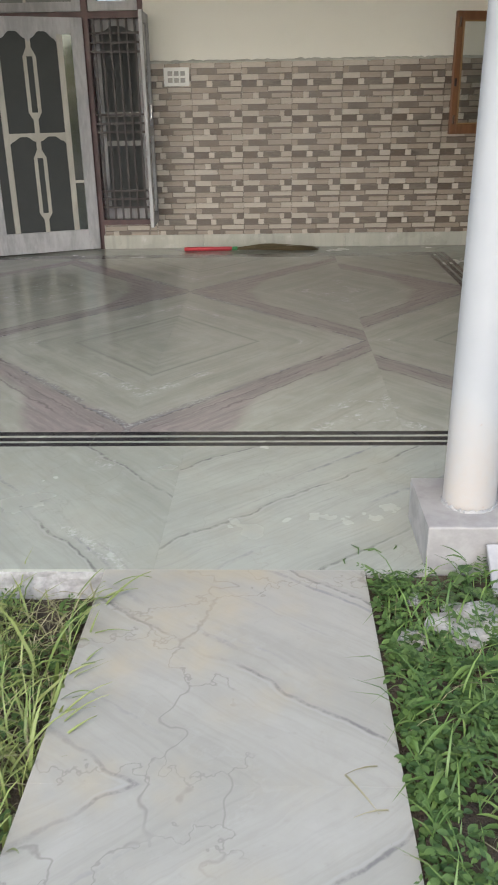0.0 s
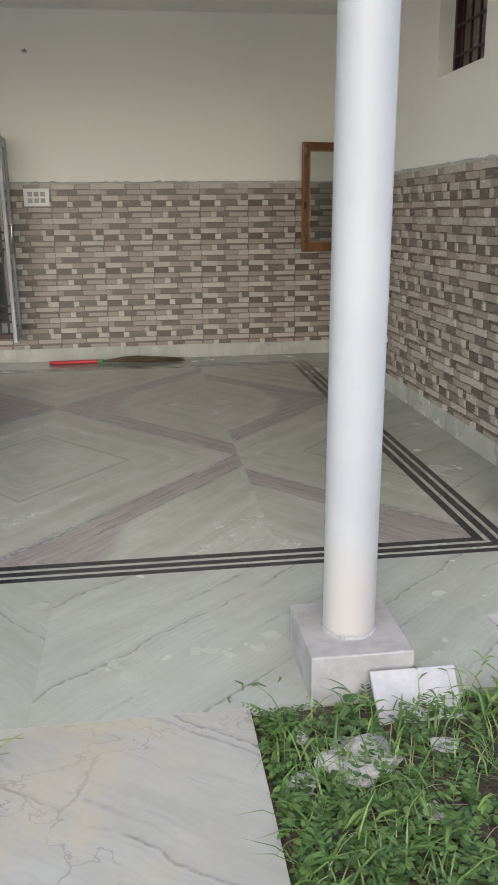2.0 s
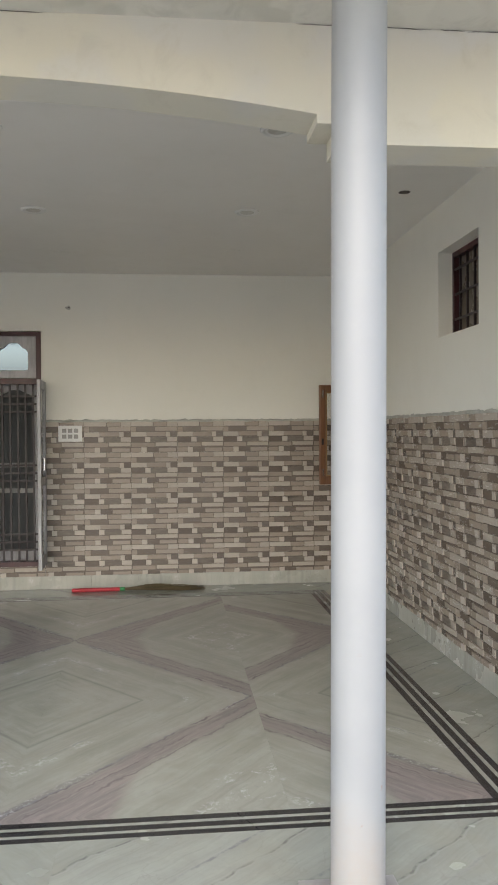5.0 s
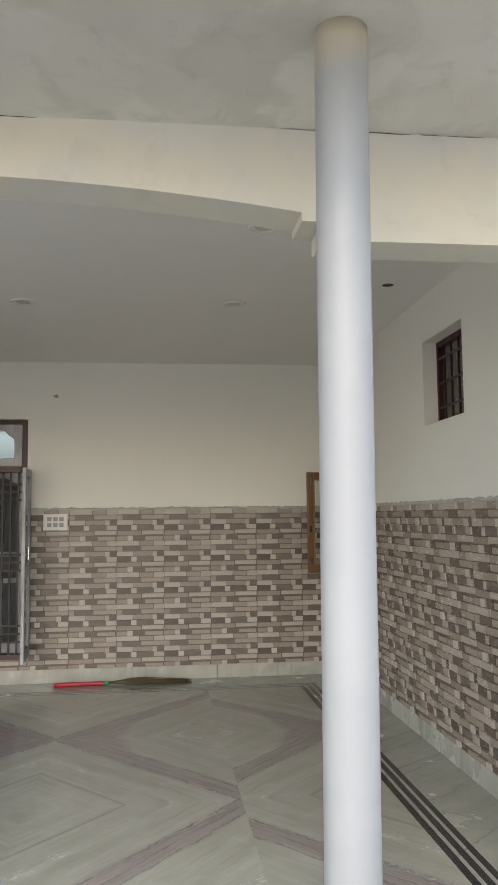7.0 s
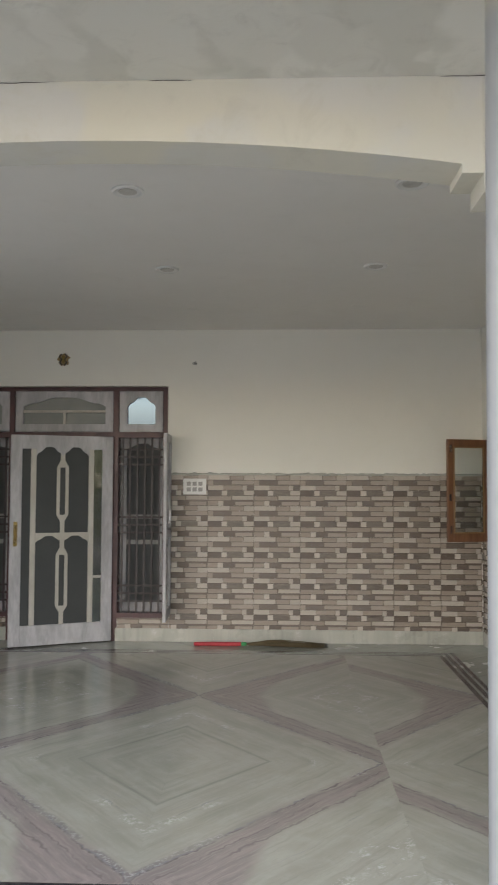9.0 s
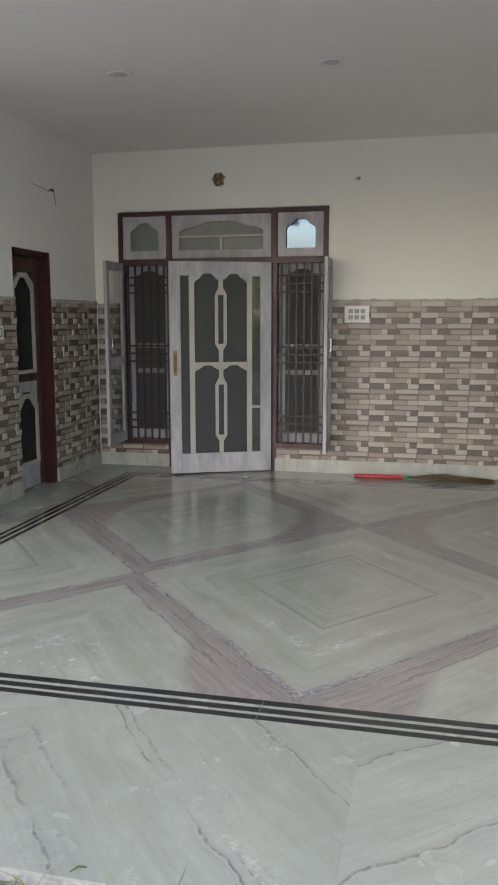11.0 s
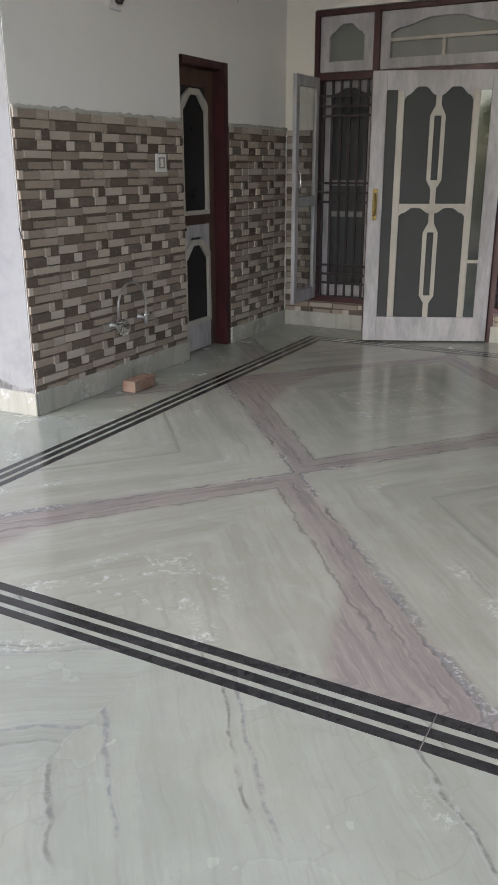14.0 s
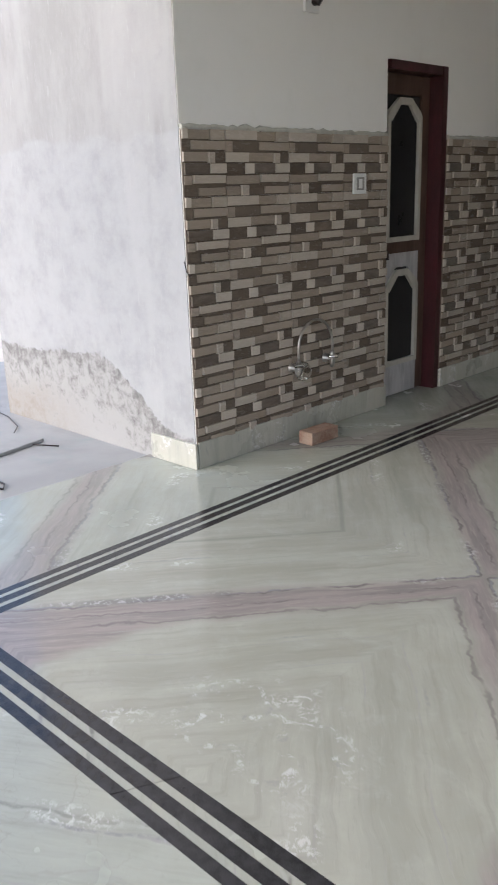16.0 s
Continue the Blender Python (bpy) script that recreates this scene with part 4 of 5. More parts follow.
for sx in (-1, 1):
    part("wire", tube(bmesh.new(), [(sx * 0.012, -0.004, -0.055), (sx * 0.034, -0.014, -0.03), (sx * 0.016, -0.016, 0.0), (sx * 0.036, -0.014, 0.03), (sx * 0.018, -0.006, 0.055)], 0.0085, 7), M_CRACK, hole, "dark curled wire end")
part("box", boxes(((-0.013, -0.007, -0.03), (0.013, -0.0045, 0.036))), M_BRASS, hole, "small metal plate")

nl = thing("wall_nail", "small bent nail in a chipped spot", "nail", pose(0.10, YB, 2.715))
bm = bmesh.new()
prism(bm, [((0.02 + rng.uniform(-0.008, 0.008)) * math.cos(a), (0.02 + rng.uniform(-0.008, 0.008)) * math.sin(a)) for a in [k * 2 * math.pi / 10 for k in range(10)]], -0.002, 0.0)
part("chip", bm, M_GROUT, nl)
part("nail", tube(bmesh.new(), [(0, -0.001, 0), (0.004, -0.03, 0.002), (0.02, -0.035, -0.004)], 0.004, 6), M_IRON, nl)

# cracks in the left wall's paint
def crack(points, label):
    bm = bmesh.new()
    rng = random.Random(len(points))
    prev = None
    for y, z, w in points:
        a, b = bm.verts.new((XL + 0.0015, y, z + w / 3)), bm.verts.new((XL + 0.0015, y + rng.uniform(-0.004, 0.004), z - w / 3))
        if prev:
            bm.faces.new((prev[0], prev[1], b, a))
        prev = (a, b)
    tagged(part("wall_crack", bm, M_CRACK), label, "crack", kind="structure")


crack(((6.72, 2.565, 0.002), (6.80, 2.575, 0.006), (6.88, 2.565, 0.004), (6.97, 2.57, 0.008), (7.03, 2.55, 0.006), (7.10, 2.575, 0.03), (7.15, 2.57, 0.05), (7.17, 2.51, 0.07), (7.19, 2.44, 0.01)), "dark settlement crack in the paint")
crack(((5.40, 2.83, 0.004), (5.52, 2.85, 0.02), (5.58, 2.80, 0.012), (5.70, 2.81, 0.004), (5.80, 2.775, 0.006), (5.86, 2.75, 0.03), (5.90, 2.70, 0.01), (6.02, 2.69, 0.008), (6.10, 2.73, 0.03), (6.14, 2.68, 0.012), (6.26, 2.62, 0.003)), "branching crack high in the paint")

# bib taps with a looped pipe
tp = thing("tap_loop", "chrome taps joined by a looped steel pipe", "tap")
tx = XL + 0.02
for y, z in ((5.49, 0.40), (5.78, 0.41)):
    t = part("flange", lathe(bmesh.new(), [(0.026, 0.0), (0.026, 0.005), (0.011, 0.011), (0.011, 0.06)], 20), M_STEEL, tp)
    t.matrix_basis = pose(tx, y, z, 0, 90, 0)
    part("body", tube(bmesh.new(), [(tx + 0.05, y, z - 0.045), (tx + 0.055, y, z - 0.02), (tx + 0.055, y, z + 0.03), (tx + 0.055, y, z + 0.05)], 0.014, 12, [0.8, 1.1, 1.1, 0.7]), M_STEEL, tp)
    part("lever", tube(bmesh.new(), [(tx + 0.06, y - 0.04, z + 0.02), (tx + 0.085, y, z + 0.015), (tx + 0.06, y + 0.045, z + 0.022)], 0.009, 8), M_CHROME, tp)
pts = []
for i in range(25):
    a = math.pi * i / 24
    pts.append((tx + 0.055, 5.635 - 0.145 * math.cos(a), 0.50 + 0.15 * math.sin(a)))
bm = tube(bmesh.new(), [(tx + 0.055, 5.49, 0.44)] + pts + [(tx + 0.055, 5.78, 0.45)], 0.0075, 10)
part("pipe", bm, M_STEEL, tp, "looped bare pipe")
bm = lathe(bmesh.new(), [(0.02, 0.0), (0.05, 0.012), (0.055, 0.02), (0.045, 0.05), (0.02, 0.06)], 16)
k = part("knob", bm, M_GLASS, tp, "clear plastic knob")
k.matrix_basis = pose(tx + 0.06, 5.49, 0.385, 0, 70, 0)

# downlights
M_LENS = surface("frosted_lens", (0.62, 0.61, 0.57), (0.52, 0.51, 0.475), 14.0, 0.4, 0.05)
def downlight(x, y, deep):
    t = thing("downlight", "round recessed ceiling downlight, switched off" if deep else "flush round ceiling blank plate", "ceiling light", pose(x, y, ZC), group="ceiling downlights")
    part("ring", lathe(bmesh.new(), [(0.086, 0.0), (0.085, -0.006), (0.078, -0.012), (0.066, -0.010), (0.062, -0.004)] if deep else [(0.066, 0), (0.064, -0.003), (0.060, -0.0035)], 28), M_PLASTIC if deep else M_CEIL, t)
    if deep:
        part("lens", lathe(bmesh.new(), [(0.050, -0.0045), (0.048, -0.007), (0.040, -0.008)], 24), M_LENS, t, "pale unlit lens")


for x, y, deep in ((-1.25, 5.68, 1), (0.14, 5.75, 1), (1.61, 5.70, 1), (0.148, 4.22, 1), (1.61, 4.15, 1), (-1.225, 7.11, 0), (0.15, 7.10, 0), (1.61, 6.94, 0)):
    downlight(x, y, deep)
t = thing("ceiling_hole", "round dark hole cut for a ceiling lamp", "hole", pose(2.575, 5.15, ZC))
part("rim", lathe(bmesh.new(), [(0.036, 0.0), (0.037, -0.002), (0.044, -0.002), (0.045, 0.0)], 24), M_CEIL, t)
# ceiling is not cut; the shade inside the hole is this disc's dark colour
part("opening", lathe(bmesh.new(), [(0.038, -0.0022), (0.0375, -0.0030), (0.036, -0.0032)], 24), M_CRACK, t, "flat dark disc for the shade inside the hole")

# ---- things on the floor ----
bk = thing("brick", "single worn fired clay brick on the floor", "brick", pose(-2.31, 5.54, 0.0, 0, 0, 88))
bm = boxes(((-0.108, -0.05, 0.002), (0.108, 0.05, 0.074)))
soften(bm, 0.006, 2)
bmesh.ops.subdivide_edges(bm, edges=bm.edges[:], cuts=1)
for v in bm.verts:
    v.co += Vector((noise.noise(v.co * 31), noise.noise(v.co * 31 + Vector((9, 0, 0))), noise.noise(v.co * 31 + Vector((0, 9, 0))))) * 0.004
part("body", bm, M_BRICK, bk)

br = thing("broom", "grass broom with a red plastic handle lying by the wall", "broom")
by = 7.80
part("handle", tube(bmesh.new(), [(0.133, by, 0.019), (0.14, by, 0.019), (0.57, by + 0.01, 0.019), (0.58, by + 0.01, 0.019)], 0.019, 14, [0.8, 1, 1, 0.9]), M_RED, br, "red plastic handle")
part("collar", tube(bmesh.new(), [(0.58, by + 0.01, 0.02), (0.63, by + 0.012, 0.02)], 0.018, 12), M_GREEN, br, "green collar")
bm = bmesh.new()
rng = random.Random(3)
for i in range(230):
    a, r = rng.uniform(0, 2 * math.pi), rng.random() ** 0.5
    L = rng.uniform(0.5, 0.78)
    h = 0.05 * r * abs(math.sin(a))
    s = rng.uniform(-1, 1)
    p0 = (0.61, by + 0.012 + 0.012 * s, 0.018 + 0.008 * math.cos(a))
    p1 = (0.62 + L * 0.45, by + 0.02 + 0.05 * s, 0.008 + h)
    p2 = (0.62 + L, by + 0.02 + 0.08 * s, 0.005 + 0.3 * h * rng.random())
    tube(bm, [p0, p1, p2], 0.0026, 4, 0.5)
part("bristles", bm, M_STRAW, br, "dark brown grass bristles")

# offcut of white marble leaning at the floor's edge
pl = thing("marble_offcut", "white marble offcut leaning against the plinth", "stone slab")
c = [Vector(p) for p in ((1.590, 2.135, 0.098), (1.840, 2.135, 0.098), (1.85, 2.035, -0.06), (1.605, 2.02, -0.06))]
nrm = (c[1] - c[0]).cross(c[3] - c[0]).normalized() * 0.016
bm = bmesh.new()
v = [bm.verts.new(p) for p in c] + [bm.verts.new(p + nrm) for p in c]
for f in ((0, 1, 2, 3), (7, 6, 5, 4), (0, 4, 5, 1), (1, 5, 6, 2), (2, 6, 7, 3), (3, 7, 4, 0)):
    bm.faces.new([v[i] for i in f])
bmesh.ops.recalc_face_normals(bm, faces=bm.faces[:])
soften(bm, 0.002)
M_WHITE = surface("white_marble", (0.33, 0.33, 0.333), (0.27, 0.27, 0.278), 6.0, 0.35, 0.05)
part("slab", bm, M_WHITE, pl)


def lump(name, x, y, z, r, seed, label, material, flat=0.6, parent=None):
    bm = bmesh.new()
    bmesh.ops.create_icosphere(bm, subdivisions=3, radius=1.0)
    rng = random.Random(seed)
    o = Vector((rng.uniform(0, 50), rng.uniform(0, 50), 0))
    for v in bm.verts:
        k = 1 + 0.55 * noise.noise(v.co * 1.3 + o) + 0.22 * noise.noise(v.co * 4 + o)
        v.co = Vector((v.co.x * r * k * 1.2, v.co.y * r * k, v.co.z * r * k * flat))
    ob = part(name, bm, material)
    ob.matrix_basis = pose(x, y, z, 0, 0, rng.uniform(0, 360))
    return tagged(ob, label, "stone")


lump("stone", 1.50, 1.90, 0.0, 0.085, 2, "pale broken lump of plaster in the weeds", M_RUBBLE, 0.4)
lump("stone", 1.34, 1.84, -0.012, 0.03, 3, "small pale stone chip in the weeds", M_RUBBLE)
lump("stone", 1.62, 1.70, -0.012, 0.03, 4, "small pale stone chip in the weeds", M_RUBBLE)
lump("stone", 1.74, 1.93, -0.012, 0.03, 6, "small pale stone chip in the weeds", M_RUBBLE)
lump("stone", 1.37, 2.02, -0.012, 0.022, 7, "small pale stone chip in the weeds", M_RUBBLE)
lump("stone", 0.20, 1.55, -0.085, 0.04, 8, "dusty stone among the grass", M_RUBBLE)

# broken masonry in the notch of the floor
cb = thing("masonry_block", "broken block of old masonry beside the floor edge", "masonry")
bm = soften(boxes(((2.215, 2.40, -0.12), (2.55, 2.565, -0.010))), 0.014, 2)
bmesh.ops.subdivide_edges(bm, edges=bm.edges[:], cuts=2)
for v_ in bm.verts:
    v_.co += Vector((noise.noise(v_.co * 17), noise.noise(v_.co * 17 + Vector((7, 0, 0))), noise.noise(v_.co * 17 + Vector((0, 7, 0))))) * 0.008
part("block", bm, surface("old_masonry", (0.25, 0.22, 0.19), (0.16, 0.14, 0.12), 12.0, 0.95, 0.6), cb)

# slab and cable on the apron
cv = thing("cover_slab", "loose cement cover slab on the apron", "slab", pose(-3.86, 4.33, -0.012, 0, 0, 12))
part("slab", soften(boxes(((-0.36, -0.2, 0.001), (0.34, 0.17, 0.022))), 0.004), M_CONC, cv)
tagged(part("cable", tube(bmesh.new(), [(-4.6, 4.75, 0.0), (-4.2, 4.70, 0.002), (-3.95, 4.62, 0.0), (-3.8, 4.50, -0.002), (-3.55, 4.48, -0.004), (-3.4, 4.56, -0.004)], 0.004, 8), M_IRON), "thin dark cable lying on the cement", "cable")
tagged(part("cable", tube(bmesh.new(), [(-3.6, 3.80, -0.002), (-3.3, 3.9, -0.002), (-3.08, 3.96, -0.002), (-3.0, 3.99, -0.004), (-3.06, 4.03, -0.002), (-3.4, 4.02, -0.002)], 0.005, 8), M_IRON), "thin dark cable lying on the cement", "cable")

tagged(part("wire_hook", tube(bmesh.new(), [(XL + 0.001, YL + 0.015, 0.95), (XL + 0.015, YL + 0.0, 0.96), (XL + 0.012, YL - 0.012, 0.98), (XL + 0.008, YL - 0.02, 1.03)], 0.003, 6), M_IRON), "bent dark wire at the wall corner", "wire")
rng = random.Random(31)
for x, y in ((1.27, 2.26), (1.31, 2.25), (1.35, 2.27), (1.24, 2.24), (1.66, 2.62), (1.20, 2.215), (-0.02, 2.20), (1.88, 2.24)):
    a, L = rng.uniform(0, 6.28), rng.uniform(0.012, 0.035)
    bm = tube(bmesh.new(), [(x, y, 0.003), (x + L * math.cos(a), y + L * math.sin(a), 0.007), (x + 2 * L * math.cos(a + 0.4), y + 2 * L * math.sin(a + 0.4), 0.003)], 0.0028, 5, [0.5, 1, 0.4])
    tagged(part("twig", bm, M_WEED), "small withered leaf stalk fallen on the marble", "twig", group="fallen twigs")

# ---- baseboards ----
def skirt(lo, hi):
    setting("baseboard", soften(boxes((lo, hi)), 0.002), M_SKIRT, "marble skirting board", "baseboard")


ZS = 0.127
edges = [-0.66, 0.30, 1.648, XR - 0.018]
for a, b in zip(edges, edges[1:]):
    skirt((a + 0.001, YB - 0.018, 0.0), (b - 0.001, YB, ZS))
skirt((XL + 0.018, YB - 0.018, 0.0), (-1.735, YB, ZS))
edges = [3.372, 4.35, 5.6, 6.8, YB]
for a, b in zip(edges, edges[1:]):
    skirt((XR - 0.018, a + 0.001, 0.0), (XR, b - 0.001, ZS))
skirt((2.557, 2.935, 0.0), (2.575, 3.37, ZS + 0.012))
skirt((XL, YL + 0.003, 0.0), (XL + 0.018, 6.39, ZS + 0.01))
skirt((XL, 7.03, 0.0), (XL + 0.018, YB - 0.001, ZS))
skirt((-2.82, YL - 0.022, 0.0), (XL + 0.018, YL - 0.005, ZS + 0.005))

# ---- beds of weeds ----
def in_bed(rng, right):
    if right:
        return (rng.uniform(1.265, 2.7), Y0 - 0.03 - rng.random() ** 0.9 * 1.35)
    return (rng.uniform(-1.2, 0.47), Y0 - 0.04 - rng.random() ** 0.9 * 1.3)


def blades(count, right, seed, hmin, hmax, width, lean):
    verts, faces = [], []
    rng = random.Random(seed)
    n = 0
    while n < count:
        x, y = in_bed(rng, right)
        if noise.noise(Vector((x * 3.1, y * 3.1, seed))) < rng.uniform(-0.5, 0.25):
            continue
        n += 1
        a, h = rng.uniform(0, 2 * math.pi), rng.uniform(hmin, hmax)
        d = Vector((math.cos(a), math.sin(a), 0))
        s = Vector((-d.y, d.x, 0)) * width * rng.uniform(0.6, 1.3)
        L = rng.uniform(0.2, 1.0) * lean
        base = Vector((x, y, -0.025 if right else -0.092))
        k = len(verts)
        for f, wv in ((0, 0.7), (0.35, 1.0), (0.7, 0.75)):
            p = base + d * (h * L * f * f) + Vector((0, 0, h * (f - 0.35 * L * f * f)))
            verts += [p - s * wv, p + s * wv]
        verts.append(base + d * (h * L) + Vector((0, 0, h * (1 - 0.45 * L))))
        faces += [(k, k + 1, k + 3, k + 2), (k + 2, k + 3, k + 5, k + 4), (k + 4, k + 5, k + 6)]
    return verts, faces


def leaves(count, right, seed, rmin, rmax, zmax, groups=True, where=None):
    """Oval weed leaves in small whorls."""
    verts, faces = [], []
    rng = random.Random(seed)
    n = 0
    while n < count:
        x, y = in_bed(rng, right) if where is None else (rng.uniform(where[0], where[1]), rng.uniform(where[2], where[3]))
        if noise.noise(Vector((x * 2.3 + 5, y * 2.3, seed))) < rng.uniform(-0.45, 0.3):
            continue
        n += 1
        z = (-0.018 if right else -0.088) + rng.random() ** 2 * zmax
        for j in range(rng.choice((3, 4, 5)) if groups else 1):
            a, r = rng.uniform(0, 2 * math.pi), rng.uniform(rmin, rmax)
            d = Vector((math.cos(a), math.sin(a), rng.uniform(-0.15, 0.5))).normalized()
            s = d.cross(Vector((0, 0, 1))).normalized()
            up = s.cross(d)
            o = Vector((x, y, z)) + d * r * 0.2
            k = len(verts)
            for f, wv in ((0, 0.05), (0.3, 0.45), (0.6, 0.5), (0.85, 0.28)):
                c_ = o + d * r * 1.5 * f - up * r * 0.25 * f * f
                verts += [c_ - s * r * wv + up * r * 0.12, c_, c_ + s * r * wv + up * r * 0.12]
            verts.append(o + d * r * 1.55 - up * r * 0.3)
            for q in range(3):
                b = k + q * 3
                faces += [(b, b + 1, b + 4, b + 3), (b + 1, b + 2, b + 5, b + 4)]
            faces += [(k + 9, k + 10, k + 12), (k + 10, k + 11, k + 12)]
    return verts, faces


def stuff(name, data, material, label, category):
    me = bpy.data.meshes.new(name)
    me.from_pydata(*[data[0], [], data[1]])
    me.materials.append(material)
    for p in me.polygons:
        p.use_smooth = True
    tagged(new(name, me), label, category, kind="stuff")


def sprigs(count, right, seed, hmin, hmax, leaf, where=None):
    """Stems with pairs of narrow leaflets, standing out of the bed."""
    verts, faces = [], []
    rng = random.Random(seed)
    for _ in range(count):
        x, y = in_bed(rng, right) if where is None else (rng.uniform(where[0], where[1]), rng.uniform(where[2], where[3]))
        a, h = rng.uniform(0, 2 * math.pi), rng.uniform(hmin, hmax)
        d = Vector((math.cos(a), math.sin(a), 0))
        base = Vector((x, y, -0.025 if right else -0.09))
        for i in range(2, 11):
            f = i / 10
            p = base + d * h * 0.55 * f * f + Vector((0, 0, h * (f - 0.3 * f * f)))
            for sgn in (-1, 1):
                o = (Vector((-d.y, d.x, 0)) * sgn + d * 0.6 + Vector((0, 0, rng.uniform(-0.1, 0.5)))).normalized()
                L = leaf * (1.15 - 0.7 * f) * rng.uniform(0.8, 1.2)
                s = o.cross(Vector((0, 0, 1))).normalized() * L * 0.22
                k = len(verts)
                verts += [p, p + o * L * 0.5 + s, p + o * L, p + o * L * 0.5 - s]
                faces.append((k, k + 1, k + 2, k + 3))
        k = len(verts)
        s = Vector((-d.y, d.x, 0)) * 0.0012
        tip = base + d * h * 0.55 + Vector((0, 0, h * 0.7))
        verts += [base - s, base + s, tip]
        faces.append((k, k + 1, k + 2))
    return verts, faces


def lance_plants(count, right, seed, hmin, hmax, leaf, where=None):
    """Soft grass plants: a thin stem with long tapering leaves set round it, folded along the middle."""
    verts, faces = [], []
    rng = random.Random(seed)
    for _ in range(count):
        x, y = in_bed(rng, right)
        if where:
            x, y = rng.uniform(where[0], where[1]), rng.uniform(where[2], where[3])
        elif right and 1.42 < x < 1.95 and y > 1.72:
            continue
        a, h = rng.uniform(0, 2 * math.pi), rng.uniform(hmin, hmax)
        lean = Vector((math.cos(a), math.sin(a), 0)) * h * rng.uniform(0.1, 0.7)
        base = Vector((x, y, -0.025 if right else -0.09))
        k = len(verts)
        s = Vector((-math.sin(a), math.cos(a), 0)) * 0.0014
        verts += [base - s, base + s, base + lean * 0.4 + Vector((0, 0, h * 0.6)) + s, base + lean * 0.4 + Vector((0, 0, h * 0.6)) - s, base + lean + Vector((0, 0, h))]
        faces += [(k, k + 1, k + 2, k + 3), (k + 3, k + 2, k + 4)]
        for i in range(rng.randint(4, 7)):
            f = rng.uniform(0.2, 1.0)
            p = base + lean * f * f + Vector((0, 0, h * f))
            b = rng.uniform(0, 2 * math.pi)
            d = Vector((math.cos(b), math.sin(b), 0))
            L, w = leaf * rng.uniform(0.6, 1.25), leaf * rng.uniform(0.045, 0.085)
            rise, droop = rng.uniform(0.2, 1.0), rng.uniform(0.4, 1.2)
            side = Vector((-d.y, d.x, 0))
            k = len(verts)
            for q, wv in ((0.0, 0.3), (0.3, 1.0), (0.6, 0.85), (0.85, 0.4)):
                c_ = p + d * L * q + Vector((0, 0, L * (rise * q - droop * q * q)))
                verts += [c_ - side * w * wv + Vector((0, 0, w * 0.4 * wv)), c_, c_ + side * w * wv + Vector((0, 0, w * 0.4 * wv))]
            verts.append(p + d * L + Vector((0, 0, L * (rise - droop))))
            for q in range(3):
                r = k + q * 3
                faces += [(r, r + 1, r + 4, r + 3), (r + 1, r + 2, r + 5, r + 4)]
            faces += [(k + 9, k + 10, k + 12), (k + 10, k + 11, k + 12)]
    return verts, faces


stuff("sprigs", sprigs(16, True, 47, 0.05, 0.11, 0.024, (1.27, 1.46, 2.03, 2.13)), M_WEED, "feathery weed sprigs by the column's plinth", "weed")
stuff("round_weeds", leaves(170, True, 46, 0.009, 0.018, 0.03, True, (1.258, 1.34, 0.9, 2.1)), M_WEED, "small round-leaved weeds along the path edge", "weed")
stuff("lance_grass", lance_plants(85, True, 41, 0.02, 0.10, 0.075), M_GRASS, "soft broad-bladed grass plants in the bed", "grass")
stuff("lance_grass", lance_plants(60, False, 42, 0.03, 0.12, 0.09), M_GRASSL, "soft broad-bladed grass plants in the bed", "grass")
stuff("lance_grass", lance_plants(9, True, 43, 0.10, 0.19, 0.06, (1.50, 1.95, 1.93, 2.08)), M_GRASS, "tall thin grass standing by the marble offcut", "grass")
stuff("lance_grass", lance_plants(24, True, 44, 0.04, 0.10, 0.08, (1.9, 2.15, 1.85, 2.12)), M_GRASS, "thick tuft of grass at the floor edge", "grass")
stuff("round_weeds", leaves(90, True, 45, 0.022, 0.036, 0.05), M_WEED, "larger round-leaved weeds in the bed", "weed")
stuff("sprigs", sprigs(240, True, 21, 0.06, 0.17, 0.034), M_WEED, "leafy weed sprigs standing in the bed", "weed")
stuff("sprigs", sprigs(160, False, 22, 0.05, 0.15, 0.03), M_GRASS, "leafy weed sprigs standing in the bed", "weed")
stuff("grass", blades(1500, True, 1, 0.04, 0.17, 0.0024, 1.4), M_GRASS, "tangled green grass blades in the bed", "grass")
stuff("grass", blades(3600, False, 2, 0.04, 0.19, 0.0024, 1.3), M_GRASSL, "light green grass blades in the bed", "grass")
stuff("tall_grass", blades(26, True, 9, 0.10, 0.17, 0.0045, 1.2), M_GRASS, "a few tall broad grass blades", "grass")
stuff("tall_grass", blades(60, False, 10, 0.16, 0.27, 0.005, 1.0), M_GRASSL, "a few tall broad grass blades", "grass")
stuff("dry_grass", blades(420, True, 3, 0.04, 0.12, 0.0014, 1.9), M_DRY, "dry straw-coloured grass stems", "grass")
stuff("dry_grass", blades(2200, False, 4, 0.05, 0.16, 0.0018, 1.8), M_DRY, "dry straw-coloured grass stems", "grass")
stuff("weeds", leaves(2000, True, 5, 0.007, 0.018, 0.06), M_WEED, "low broad-leaved weeds in the bed", "weed")
stuff("weeds", leaves(1500, False, 6, 0.008, 0.020, 0.06), M_WEED, "low broad-leaved weeds in the bed", "weed")


